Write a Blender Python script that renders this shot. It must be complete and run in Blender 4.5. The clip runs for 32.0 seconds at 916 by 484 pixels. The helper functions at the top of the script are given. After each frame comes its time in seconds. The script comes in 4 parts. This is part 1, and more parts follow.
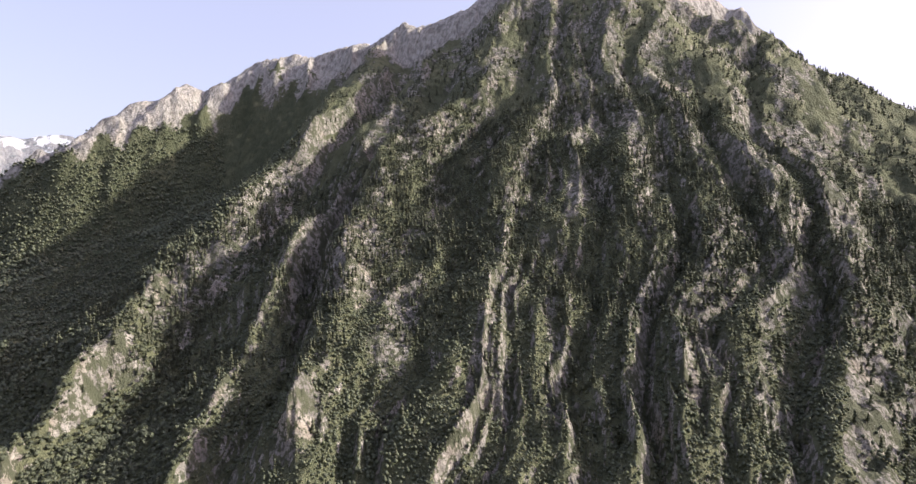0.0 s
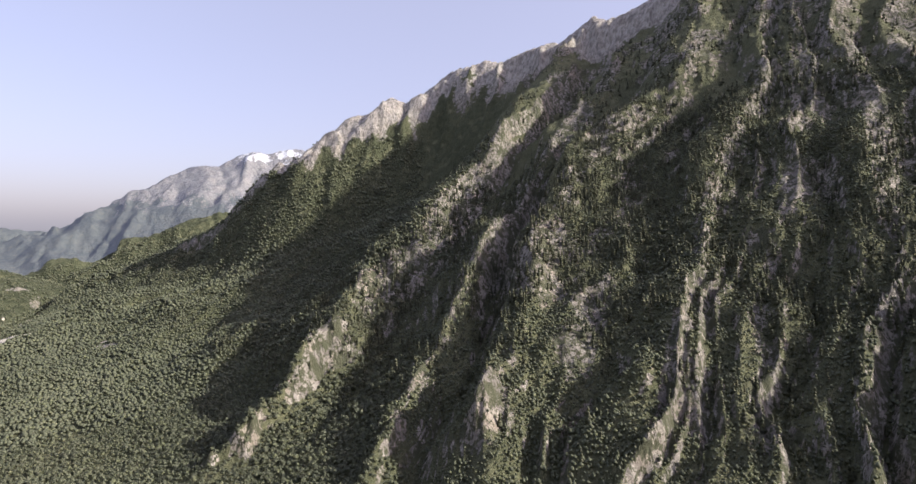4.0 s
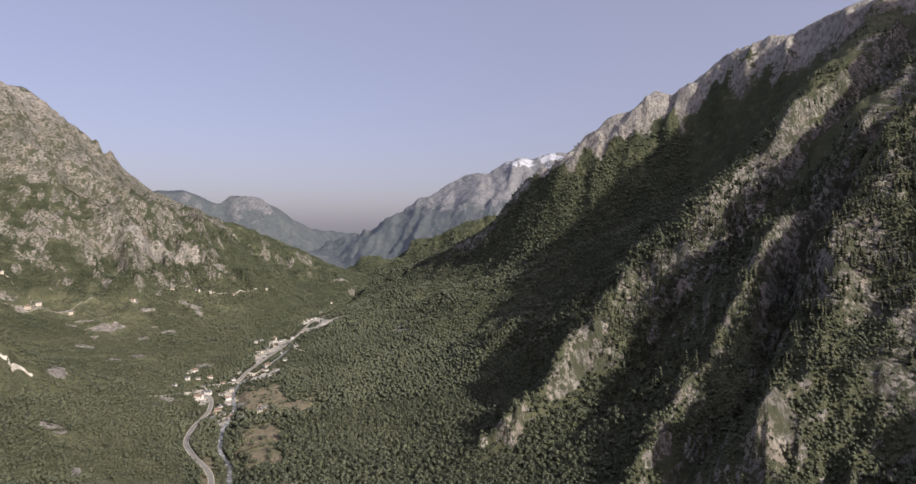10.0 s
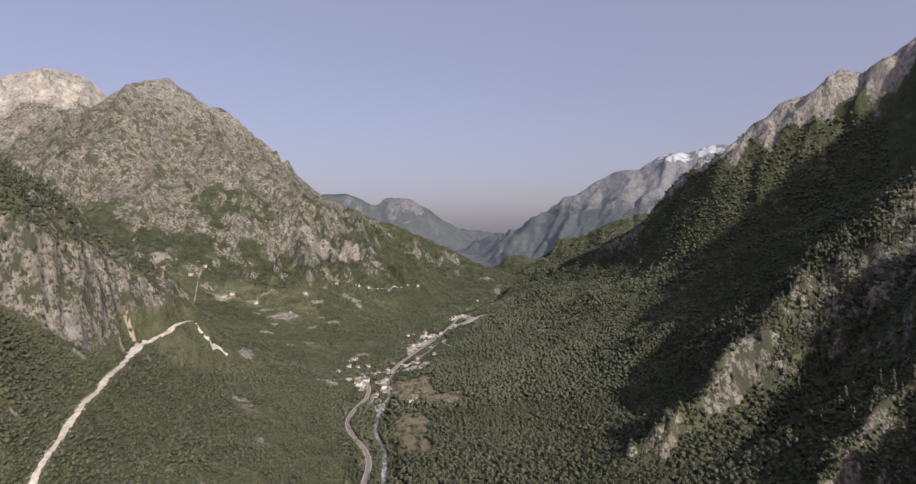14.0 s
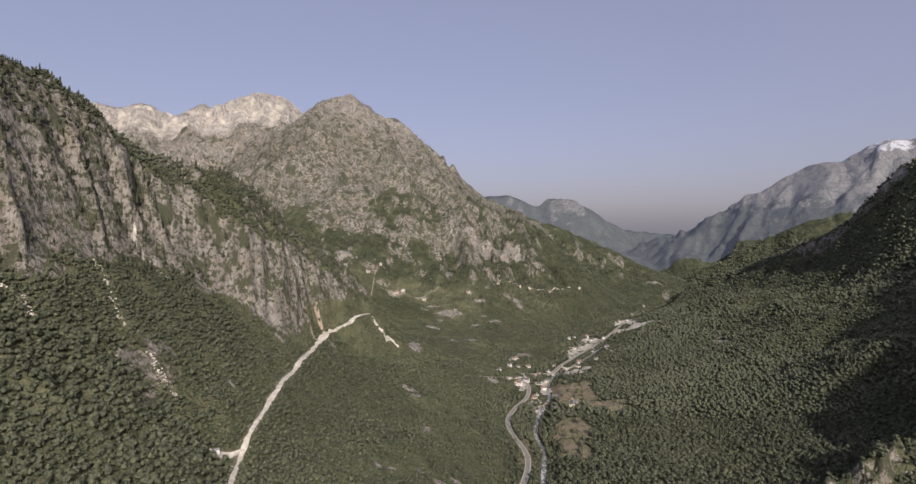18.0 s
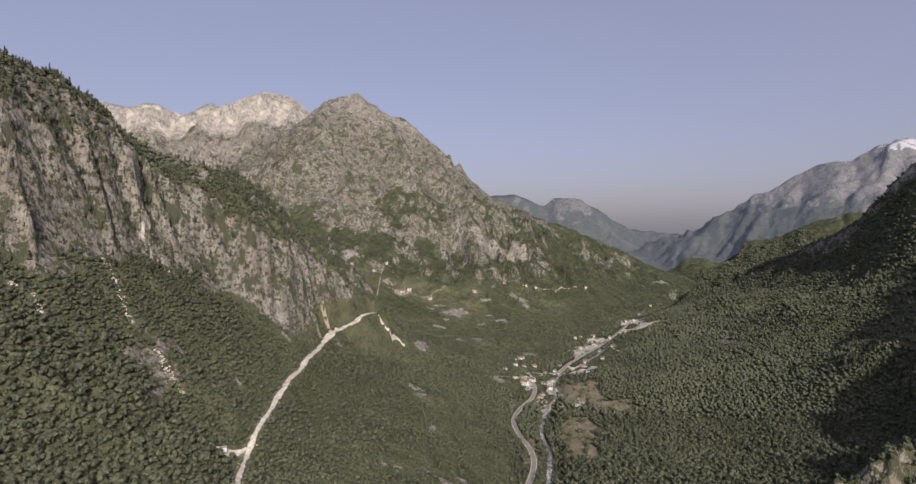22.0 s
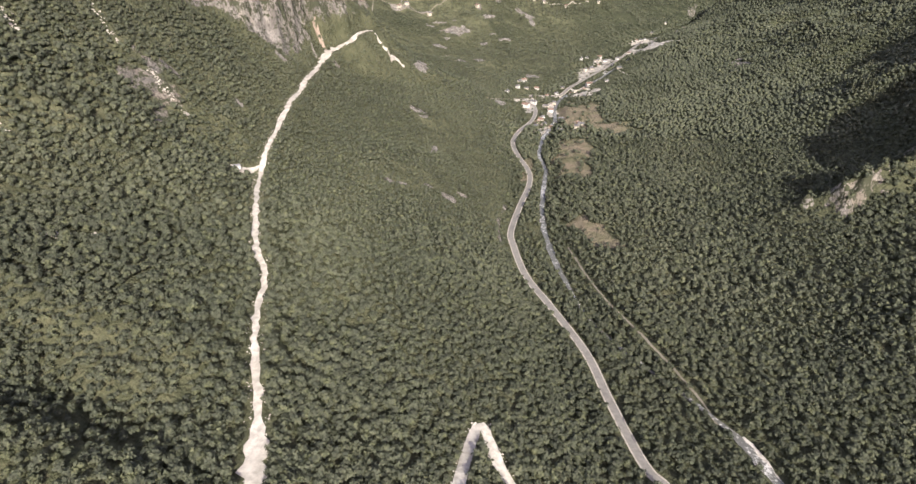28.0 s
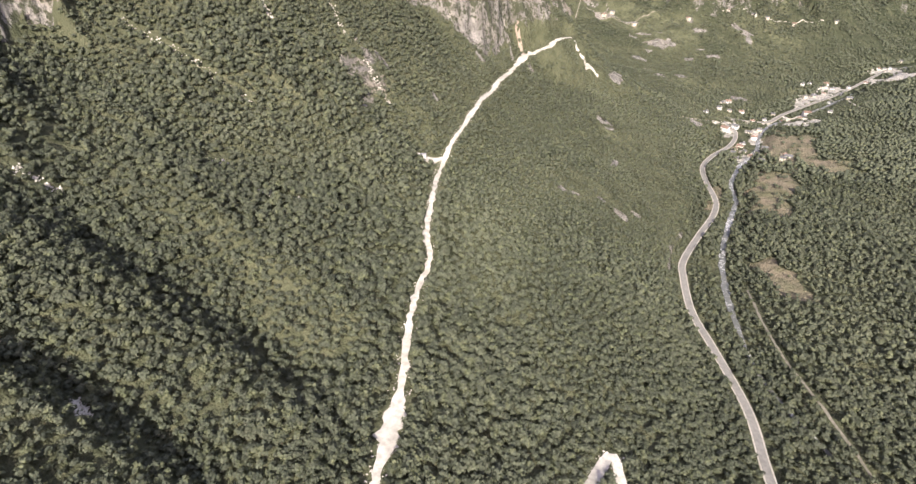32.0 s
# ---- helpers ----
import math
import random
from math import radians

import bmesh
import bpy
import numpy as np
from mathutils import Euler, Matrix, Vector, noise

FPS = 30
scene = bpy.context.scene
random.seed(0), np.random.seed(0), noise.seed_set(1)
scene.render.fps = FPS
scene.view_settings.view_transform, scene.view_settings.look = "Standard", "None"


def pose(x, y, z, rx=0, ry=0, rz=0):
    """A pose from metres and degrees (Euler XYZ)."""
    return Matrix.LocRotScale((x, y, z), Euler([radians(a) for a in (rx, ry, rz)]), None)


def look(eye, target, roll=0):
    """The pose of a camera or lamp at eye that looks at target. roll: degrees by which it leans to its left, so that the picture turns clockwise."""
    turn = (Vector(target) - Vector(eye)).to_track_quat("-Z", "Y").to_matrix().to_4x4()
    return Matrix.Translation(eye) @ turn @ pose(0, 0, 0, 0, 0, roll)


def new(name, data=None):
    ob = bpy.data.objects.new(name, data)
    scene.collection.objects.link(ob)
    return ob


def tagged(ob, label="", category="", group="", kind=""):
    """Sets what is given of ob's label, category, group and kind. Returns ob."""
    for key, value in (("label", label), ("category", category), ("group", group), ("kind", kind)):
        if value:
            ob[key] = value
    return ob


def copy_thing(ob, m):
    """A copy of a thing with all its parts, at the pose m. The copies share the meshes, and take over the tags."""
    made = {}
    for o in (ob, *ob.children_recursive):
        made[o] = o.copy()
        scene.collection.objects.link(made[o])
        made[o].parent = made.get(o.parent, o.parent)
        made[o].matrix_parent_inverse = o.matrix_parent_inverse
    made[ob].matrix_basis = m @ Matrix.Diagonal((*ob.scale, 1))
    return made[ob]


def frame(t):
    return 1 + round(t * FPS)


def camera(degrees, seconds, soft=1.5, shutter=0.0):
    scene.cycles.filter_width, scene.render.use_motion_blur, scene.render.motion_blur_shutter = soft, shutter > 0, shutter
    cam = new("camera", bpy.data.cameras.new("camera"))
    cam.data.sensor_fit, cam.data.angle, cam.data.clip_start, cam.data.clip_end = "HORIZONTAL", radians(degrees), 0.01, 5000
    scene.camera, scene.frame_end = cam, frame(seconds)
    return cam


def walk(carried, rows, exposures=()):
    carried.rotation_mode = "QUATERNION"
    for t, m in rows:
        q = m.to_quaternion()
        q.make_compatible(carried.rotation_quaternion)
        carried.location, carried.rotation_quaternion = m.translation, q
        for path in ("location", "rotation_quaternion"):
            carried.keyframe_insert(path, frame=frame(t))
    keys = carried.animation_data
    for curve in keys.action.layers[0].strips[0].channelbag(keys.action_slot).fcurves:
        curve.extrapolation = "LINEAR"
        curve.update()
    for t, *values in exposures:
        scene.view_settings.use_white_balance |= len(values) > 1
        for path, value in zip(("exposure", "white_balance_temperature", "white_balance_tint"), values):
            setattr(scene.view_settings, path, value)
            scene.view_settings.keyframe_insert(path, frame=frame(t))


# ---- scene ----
# ---- camera: a drone that hangs in one place and turns ----
cam = camera(79.64, 32.0)
EYE = Vector((0.0, 0.0, 300.0))
# seconds, turn to the left from +y, tilt up, lean: degrees
PATH = [
    (0, -77.94, -0.95, -0.11), (0.5, -75.72, -0.95, -0.08), (1, -72.93, -1.01, -0.24), (1.5, -70.57, -0.99, -0.16), (2, -68.01, -0.95, -0.14),
    (2.5, -65.31, -0.97, -0.15), (3, -62.90, -0.93, -0.20), (3.5, -60.31, -0.95, -0.14), (5.5, -54.68, -0.91, 0.02), (6, -51.58, -0.87, -0.01),
    (6.5, -48.66, -0.88, -0.11), (7, -46.53, -0.86, -0.09), (7.5, -45.60, -0.85, -0.10), (8, -42.41, -0.88, -0.20), (8.5, -39.38, -0.87, -0.24),
    (9, -36.77, -0.84, -0.27), (9.5, -33.81, -0.83, -0.27), (10, -31.97, -0.79, -0.28), (10.5, -29.27, -0.79, -0.37), (11, -26.67, -0.82, -0.28),
    (11.5, -24.69, -0.83, -0.24), (12, -23.98, -0.83, -0.21), (12.5, -22.11, -0.79, -0.22), (13, -20.02, -0.78, -0.30), (13.5, -18.31, -0.77, -0.28),
    (15.5, -12.39, -0.74, -0.28), (16, -10.00, -0.71, -0.19), (16.5, -7.43, -0.67, -0.23), (17, -4.85, -0.65, -0.13), (17.5, -2.38, -0.62, -0.10),
    (18, -0.25, -0.60, -0.07), (18.5, 0.79, -0.58, -0.01), (19, -0.00, -0.59, -0.03), (19.5, -0.28, -0.59, -0.01), (20, 0.64, -0.58, 0.03),
    (20.5, 1.14, -0.57, 0.03), (21, 0.74, -0.56, 0.03), (21.5, 0.51, -0.55, -0.01), (22, 0.39, -0.68, 0.02), (22.5, 0.31, -2.02, -0.02),
    (23, 0.31, -4.78, -0.13), (23.5, 0.32, -8.95, -0.12), (24, 0.32, -14.55, -0.05), (24.5, 0.32, -21.02, 0.03), (25, 0.39, -26.21, -0.03),
    (25.5, 0.34, -30.10, 0.14), (27.5, 0.40, -31.01, 0.21), (28, 0.46, -29.05, 0.20), (28.5, 0.52, -28.51, 0.24), (29, 1.86, -28.49, 0.14),
    (29.5, 6.48, -28.50, 0.37), (30, 8.45, -28.54, 0.55), (30.5, 11.08, -28.55, 0.59), (31, 14.28, -28.60, 0.76), (31.5, 17.32, -28.62, 0.91),
    (32, 19.65, -28.66, 1.02),
]

walk(cam, [(t, pose(*EYE, 90 + tilt, 0, turn) @ pose(0, 0, 0, 0, 0, lean)) for t, turn, tilt, lean in PATH],
     exposures=[(0, 1.0), (3.5, 0.82), (7, 0.38), (9, 0.18), (13, 0.0), (19, -0.15), (22.3, -0.15), (23.3, 0.0), (24, 0.1), (25.5, 0.25), (27.5, 0.52), (28.5, 0.62), (30, 0.8), (32, 0.85)])

# ---- world and sun ----
SUN_TURN, SUN_HEIGHT = -164.0, 29.0   # turn to the left from +y, height: degrees
world = bpy.data.worlds.new("sky")
scene.world = world
world.use_nodes = True
wn = world.node_tree
sky = wn.nodes.new("ShaderNodeTexSky")
sky.sky_type, sky.sun_disc = "NISHITA", False
sky.sun_elevation, sky.sun_rotation = radians(SUN_HEIGHT), radians(-SUN_TURN)
sky.air_density, sky.dust_density, sky.ozone_density = 1.0, 3.4, 1.5
wn.nodes["Background"].inputs["Strength"].default_value = 0.121
# a hazy morning: the blue is dulled and an even veil lies over it
veil = wn.nodes.new("ShaderNodeMix")
veil.data_type, veil.blend_type = "RGBA", "MULTIPLY"
veil.inputs[0].default_value, veil.inputs[7].default_value = 1.0, (0.72, 0.6, 0.72, 1)
haze = wn.nodes.new("ShaderNodeMix")
haze.data_type, haze.blend_type = "RGBA", "ADD"
haze.inputs[0].default_value, haze.inputs[7].default_value = 1.0, (1.7, 1.66, 1.95, 1)
wn.links.new(sky.outputs[0], veil.inputs[6])
wn.links.new(veil.outputs[2], haze.inputs[6])
wn.links.new(haze.outputs[2], wn.nodes["Background"].inputs["Color"])
sun = new("sun", bpy.data.lights.new("sun", "SUN"))
sun.data.energy, sun.data.angle, sun.data.color = 4.6, radians(1.2), (1.0, 0.93, 0.82)
sa, sh = radians(SUN_TURN), radians(SUN_HEIGHT)
SUN_DIR = Vector((-math.sin(sa) * math.cos(sh), math.cos(sa) * math.cos(sh), math.sin(sh)))
sun.matrix_world = look(SUN_DIR * 3000, (0, 0, 0))

# ---- materials ----
class Nodes:
    """A short way to write a node tree."""

    def __init__(self, name, roughness=0.9, specular=0.2):
        self.mat = bpy.data.materials.new(name)
        self.mat.use_nodes = True
        self.tree = self.mat.node_tree
        self.shader = self.tree.nodes["Principled BSDF"]
        self.shader.inputs["Roughness"].default_value = roughness
        self.shader.inputs["Specular IOR Level"].default_value = specular

    def add(self, kind, out=0, ins=(), **props):
        n = self.tree.nodes.new("ShaderNode" + kind)
        for key, value in props.items():
            setattr(n, key, value)
        for key, value in dict(ins).items():
            if hasattr(value, "is_linked"):
                self.tree.links.new(value, n.inputs[key])
            else:
                n.inputs[key].default_value = value
        return n.outputs[out]

    def place(self):
        return self.add("NewGeometry", out="Position")

    def stretched(self, sx, sy, sz):
        return self.add("Mapping", ins={"Vector": self.place(), "Scale": (sx, sy, sz)})

    def noise(self, scale, detail=4.0, rough=0.55, at=None):
        return self.add("TexNoise", ins={"Vector": at or self.place(), "Scale": scale, "Detail": detail, "Roughness": rough})

    def ramp(self, value, lo, hi):
        return self.add("MapRange", ins={"Value": value, "From Min": lo, "From Max": hi}, interpolation_type="SMOOTHSTEP")

    def mix(self, f, a, b, blend="MIX"):
        n = self.tree.nodes.new("ShaderNodeMix")
        n.data_type, n.blend_type = "RGBA", blend
        for key, value in ((0, f), (6, a), (7, b)):
            if hasattr(value, "is_linked"):
                self.tree.links.new(value, n.inputs[key])
            else:
                n.inputs[key].default_value = (*value, 1) if isinstance(value, tuple) else value
        return n.outputs[2]

    def math(self, op, a, b=0.0):
        return self.add("Math", ins={0: a, 1: b}, operation=op)

    def attr(self, name):
        return self.add("Attribute", out="Fac", attribute_name=name)

    def finish(self, colour, bump=None, strength=0.5, distance=1.0):
        if hasattr(colour, "is_linked"):
            self.tree.links.new(colour, self.shader.inputs["Base Color"])
        else:
            self.shader.inputs["Base Color"].default_value = (*colour, 1)
        if bump is not None:
            b = self.add("Bump", ins={"Height": bump, "Strength": strength, "Distance": distance})
            self.tree.links.new(b, self.shader.inputs["Normal"])
        return self.mat


def land_material(name, far=False):
    m = Nodes(name, 0.95, 0.1)
    # scrub and grass
    big, mid, fine = m.noise(0.006, 5), m.noise(0.05, 5), m.noise(0.35, 4)
    green = m.mix(m.ramp(big, 0.35, 0.65), (0.115, 0.122, 0.074), (0.165, 0.17, 0.102))
    green = m.mix(m.ramp(mid, 0.4, 0.68), green, (0.085, 0.094, 0.055))
    green = m.mix(m.math("MULTIPLY", m.ramp(fine, 0.5, 0.75), 0.6), green, (0.165, 0.158, 0.095))
    # limestone, streaked down the walls
    streak = m.noise(0.1, 7, 0.7, m.stretched(1, 1, 0.2))
    broad = m.noise(0.022, 5, 0.6, m.stretched(1, 1, 0.3))
    stain = m.noise(0.02, 5)
    crack = m.noise(0.4, 5, 0.7, m.stretched(1, 1, 0.3))
    rock = m.mix(m.ramp(streak, 0.36, 0.64), (0.19, 0.176, 0.157), (0.37, 0.345, 0.308))
    rock = m.mix(m.math("MULTIPLY", m.ramp(broad, 0.52, 0.36), 0.65), rock, (0.15, 0.142, 0.13))
    rock = m.mix(m.math("MULTIPLY", m.ramp(stain, 0.48, 0.68), 0.5), rock, (0.33, 0.28, 0.215))
    rock = m.mix(m.ramp(crack, 0.47, 0.36), rock, (0.1, 0.094, 0.086))
    rock = m.mix(m.math("MULTIPLY", m.attr("bare"), 0.62), rock, m.mix(m.ramp(streak, 0.36, 0.6), (0.2, 0.19, 0.175), (0.5, 0.475, 0.44)))
    # shrubs in the ledges of the rock
    tuft = m.noise(0.16, 6, 0.7)
    bare = m.math("MULTIPLY", m.attr("bare"), 0.13)
    rock = m.mix(m.ramp(m.math("SUBTRACT", tuft, bare), 0.5, 0.55), rock, (0.084, 0.089, 0.058))
    ledge = m.noise(0.045, 6, 0.7, m.stretched(1, 1, 0.45))
    rock = m.mix(m.ramp(m.math("SUBTRACT", ledge, bare), 0.51, 0.56), rock, (0.088, 0.094, 0.062))
    edge = m.math("ADD", m.attr("rock"), m.math("MULTIPLY", m.math("SUBTRACT", m.noise(0.07, 6, 0.7), 0.5), 1.5))
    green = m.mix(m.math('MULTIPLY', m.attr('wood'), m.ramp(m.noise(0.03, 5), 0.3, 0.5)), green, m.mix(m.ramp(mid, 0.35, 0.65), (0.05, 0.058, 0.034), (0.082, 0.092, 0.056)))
    colour = m.mix(m.ramp(edge, 0.44, 0.56), green, rock)
    pale = m.mix(m.ramp(m.noise(0.03, 6), 0.35, 0.65), (0.36, 0.34, 0.3), (0.6, 0.56, 0.48))
    colour = m.mix(m.ramp(m.math("ADD", m.attr("pale"), m.math("MULTIPLY", m.math("SUBTRACT", m.noise(0.02, 7, 0.65), 0.5), 0.9)), 0.45, 0.6), colour, pale)
    soil = m.mix(m.ramp(m.noise(0.04, 5), 0.35, 0.7), (0.3, 0.255, 0.18), (0.2, 0.195, 0.115))
    colour = m.mix(m.ramp(m.math("ADD", m.attr("field"), m.math("MULTIPLY", m.math("SUBTRACT", m.noise(0.06, 4), 0.5), 0.5)), 0.45, 0.55), colour, soil)
    gravel = m.mix(m.ramp(m.noise(0.09, 6, 0.7), 0.35, 0.62), (0.36, 0.33, 0.28), (0.72, 0.68, 0.6))
    colour = m.mix(m.ramp(m.math("ADD", m.attr("gravel"), m.math("MULTIPLY", m.math("SUBTRACT", m.noise(0.11, 5), 0.5), 0.8)), 0.45, 0.55), colour, gravel)
    snow = m.math("ADD", m.attr("snow"), m.math("MULTIPLY", m.math("SUBTRACT", m.noise(0.012, 6, 0.7), 0.5), 1.8))
    colour = m.mix(m.ramp(snow, 0.5, 0.56), colour, (0.82, 0.84, 0.88))
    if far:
        # distance haze painted in: bluer base colour and a faint blue glow
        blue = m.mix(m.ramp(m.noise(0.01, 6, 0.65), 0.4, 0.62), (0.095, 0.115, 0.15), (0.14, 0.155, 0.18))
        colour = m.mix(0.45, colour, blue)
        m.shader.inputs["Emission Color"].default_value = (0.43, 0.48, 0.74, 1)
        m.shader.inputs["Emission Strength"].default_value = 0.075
    rough = m.math("ADD", m.math("MULTIPLY", crack, 1.0), m.math("MULTIPLY", m.noise(0.1, 6, 0.7, m.stretched(1, 1, 0.4)), 4.0))
    rough = m.math("ADD", rough, m.math("MULTIPLY", broad, 9.0))
    return m.finish(colour, rough, 1.0, 2.2)


def leaf_material(name, dark, light, dry):
    m = Nodes(name, 0.75, 0.15)
    rnd = m.add("NewGeometry", out="Random Per Island")
    obj = m.add("ObjectInfo", out="Random")
    c = m.mix(m.ramp(rnd, 0.0, 1.0), dark, light)
    c = m.mix(m.math("MULTIPLY", m.ramp(m.noise(0.007, 5), 0.42, 0.68), 0.75), c, dry)
    c = m.mix(m.math("MULTIPLY", m.ramp(obj, 0.5, 1.0), 0.3), c, light)
    c = m.mix(m.math("MULTIPLY", m.ramp(m.noise(0.19, 1), 0.5, 0.68), 0.55), c, tuple(1.25 * v for v in dry[:2]) + (0.95 * dry[2],))
    c = m.mix(m.math("MULTIPLY", m.ramp(m.noise(0.13, 1, 0.5, m.stretched(1, -1, 1)), 0.52, 0.68), 0.6), c, dark)
    c = m.mix(m.ramp(m.noise(1.3, 3), 0.45, 0.7), c, dark)
    m.finish(c, m.noise(2.2, 3), 0.6, 0.5)
    back = m.add("BsdfTranslucent", ins={"Color": c})
    both = m.add("MixShader", ins={0: 0.12, 1: m.shader.outputs[0], 2: back})
    m.tree.links.new(both, m.tree.nodes["Material Output"].inputs["Surface"])
    return m.mat


LAND = land_material("land")
HAZED_LAND = land_material("hazed_land", True)
LEAF = leaf_material("broad_leaves", (0.074, 0.083, 0.06), (0.134, 0.15, 0.1), (0.156, 0.168, 0.112))
NEEDLE = leaf_material("pine_needles", (0.072, 0.08, 0.057), (0.12, 0.13, 0.088), (0.13, 0.132, 0.092))


def simple(name, dark, light, scale, roughness=0.9, bump=0.3, distance=0.1):
    m = Nodes(name, roughness)
    n = m.noise(scale, 5, 0.6)
    big = m.noise(scale * 0.12, 3)
    c = m.mix(m.ramp(n, 0.3, 0.7), dark, light)
    c = m.mix(m.math("MULTIPLY", m.ramp(big, 0.45, 0.7), 0.5), c, tuple(0.75 * v for v in dark))
    return m.finish(c, n, bump, distance)


CUT = simple("raw_brown_cut", (0.3, 0.24, 0.19), (0.46, 0.38, 0.31), 0.4)
EARTH = simple("trodden_earth", (0.2, 0.185, 0.14), (0.33, 0.3, 0.24), 0.5)
BARK = simple("bark", (0.07, 0.055, 0.04), (0.16, 0.13, 0.1), 1.5)
ASPHALT = simple("worn_asphalt", (0.22, 0.21, 0.19), (0.3, 0.285, 0.255), 0.4)
SHOULDER = simple("pale_concrete_edge", (0.4, 0.37, 0.31), (0.58, 0.54, 0.46), 0.5)
DIRT = simple("crushed_limestone", (0.42, 0.39, 0.335), (0.72, 0.68, 0.6), 0.25, bump=0.6, distance=0.4)
WHITE = simple("white_render", (0.62, 0.6, 0.56), (0.8, 0.78, 0.74), 0.6)
CREAM = simple("cream_render", (0.5, 0.45, 0.37), (0.66, 0.6, 0.5), 0.6)
TILE = simple("clay_roof", (0.19, 0.13, 0.105), (0.31, 0.22, 0.17), 0.7)
SLATE = simple("grey_roof", (0.1, 0.1, 0.105), (0.2, 0.2, 0.205), 0.7)
DARK = simple("dark_glass", (0.02, 0.022, 0.026), (0.05, 0.052, 0.06), 0.5, 0.25)
STEEL = simple("galvanised_steel", (0.3, 0.3, 0.31), (0.45, 0.45, 0.46), 0.8, 0.5)


def water_material():
    m = Nodes("river_water", 0.35, 0.4)
    foam = m.noise(0.35, 6, 0.7)
    c = m.mix(m.ramp(m.math('ADD', foam, m.math('MULTIPLY', m.math('SUBTRACT', m.noise(0.03, 3), 0.5), 0.5)), 0.5, 0.64), (0.14, 0.142, 0.125), (0.66, 0.65, 0.61))
    return m.finish(c, foam, 0.6, 0.4)


WATER = water_material()

# ---- building helpers ----
def mesh_from(name, verts, faces, material, smooth_faces=False):
    me = bpy.data.meshes.new(name)
    me.from_pydata([tuple(v) for v in verts], [], faces)
    me.materials.append(material)
    if smooth_faces:
        me.polygons.foreach_set("use_smooth", [True] * len(me.polygons))
    me.update()
    return me


def bulk_mesh(name, verts, tris, material, soft=False):
    """A mesh of triangles from arrays."""
    me = bpy.data.meshes.new(name)
    me.vertices.add(len(verts))
    me.vertices.foreach_set("co", np.ascontiguousarray(verts, np.float32).ravel())
    me.loops.add(tris.size)
    me.loops.foreach_set("vertex_index", np.ascontiguousarray(tris, np.int32).ravel())
    me.polygons.add(len(tris))
    me.polygons.foreach_set("loop_start", np.arange(0, tris.size, tris.shape[1], dtype=np.int32))
    me.polygons.foreach_set("use_smooth", np.full(len(tris), soft))
    me.materials.append(material)
    me.update(calc_edges=True)
    return me


def part(name, bm, material, parent, label=""):
    me = bpy.data.meshes.new(name)
    bm.to_mesh(me)
    bm.free()
    me.materials.append(material)
    ob = new(name, me)
    ob.parent = parent
    if label:
        ob["label"] = label
    return ob


def box(bm, x0, x1, y0, y1, z0, z1):
    v = [bm.verts.new((x, y, z)) for x in (x0, x1) for y in (y0, y1) for z in (z0, z1)]
    for f in ((0, 1, 3, 2), (4, 6, 7, 5), (0, 4, 5, 1), (2, 3, 7, 6), (0, 2, 6, 4), (1, 5, 7, 3)):
        bm.faces.new([v[i] for i in f])


def spline(points, step):
    """Points every step metres along a smooth line through the given ones."""
    p = np.array(points, float)
    out = []
    for i in range(len(p) - 1):
        a, b, c, d = p[max(i - 1, 0)], p[i], p[i + 1], p[min(i + 2, len(p) - 1)]
        n = max(1, int(np.hypot(*(c - b)[:2]) / step))
        for k in range(n):
            t = k / n
            out.append(0.5 * (2 * b + (c - a) * t + (2 * a - 5 * b + 4 * c - d) * t**2 + (3 * b - a - 3 * c + d) * t**3))
    return np.array(out + [p[-1]])


# ---- the shape of the land ----
def lattice(ix, iy, seed):
    n = (ix * 374761393 + iy * 668265263 + seed * 974711) & 0xFFFFFFFF
    n = ((n ^ (n >> 13)) * 1274126177) & 0xFFFFFFFF
    return ((n ^ (n >> 16)) & 0xFFFFFF) / float(0xFFFFFF) * 2 - 1


def vnoise(x, y, seed=0):
    """Smooth value noise, -1 to 1."""
    fx, fy = np.floor(x), np.floor(y)
    ix, iy = fx.astype(np.int64), fy.astype(np.int64)
    u, v = x - fx, y - fy
    u, v = u * u * u * (u * (u * 6 - 15) + 10), v * v * v * (v * (v * 6 - 15) + 10)
    a, b = lattice(ix, iy, seed), lattice(ix + 1, iy, seed)
    c, d = lattice(ix, iy + 1, seed), lattice(ix + 1, iy + 1, seed)
    return (a + (b - a) * u) * (1 - v) + (c + (d - c) * u) * v


def fbm(x, y, octaves, seed=0, gain=0.5):
    total, amp = 0.0, 1.0
    for o in range(octaves):
        total = total + amp * vnoise(x * 2.03**o + 17.3 * o, y * 2.03**o - 9.1 * o, seed + o)
        amp *= gain
    return total


def ridged(x, y, octaves, seed=0, gain=0.5):
    """Sharp crests: 0 in the gullies to about 1 on the ribs."""
    total, amp, norm = 0.0, 1.0, 0.0
    for o in range(octaves):
        total = total + amp * (1 - np.abs(vnoise(x * 2.1**o + 5.7 * o, y * 2.1**o + 3.3 * o, seed + o))) ** 2
        norm += amp
        amp *= gain
    return total / norm


def smooth(e0, e1, x):
    t = np.clip((x - e0) / (e1 - e0), 0, 1)
    return t * t * (3 - 2 * t)


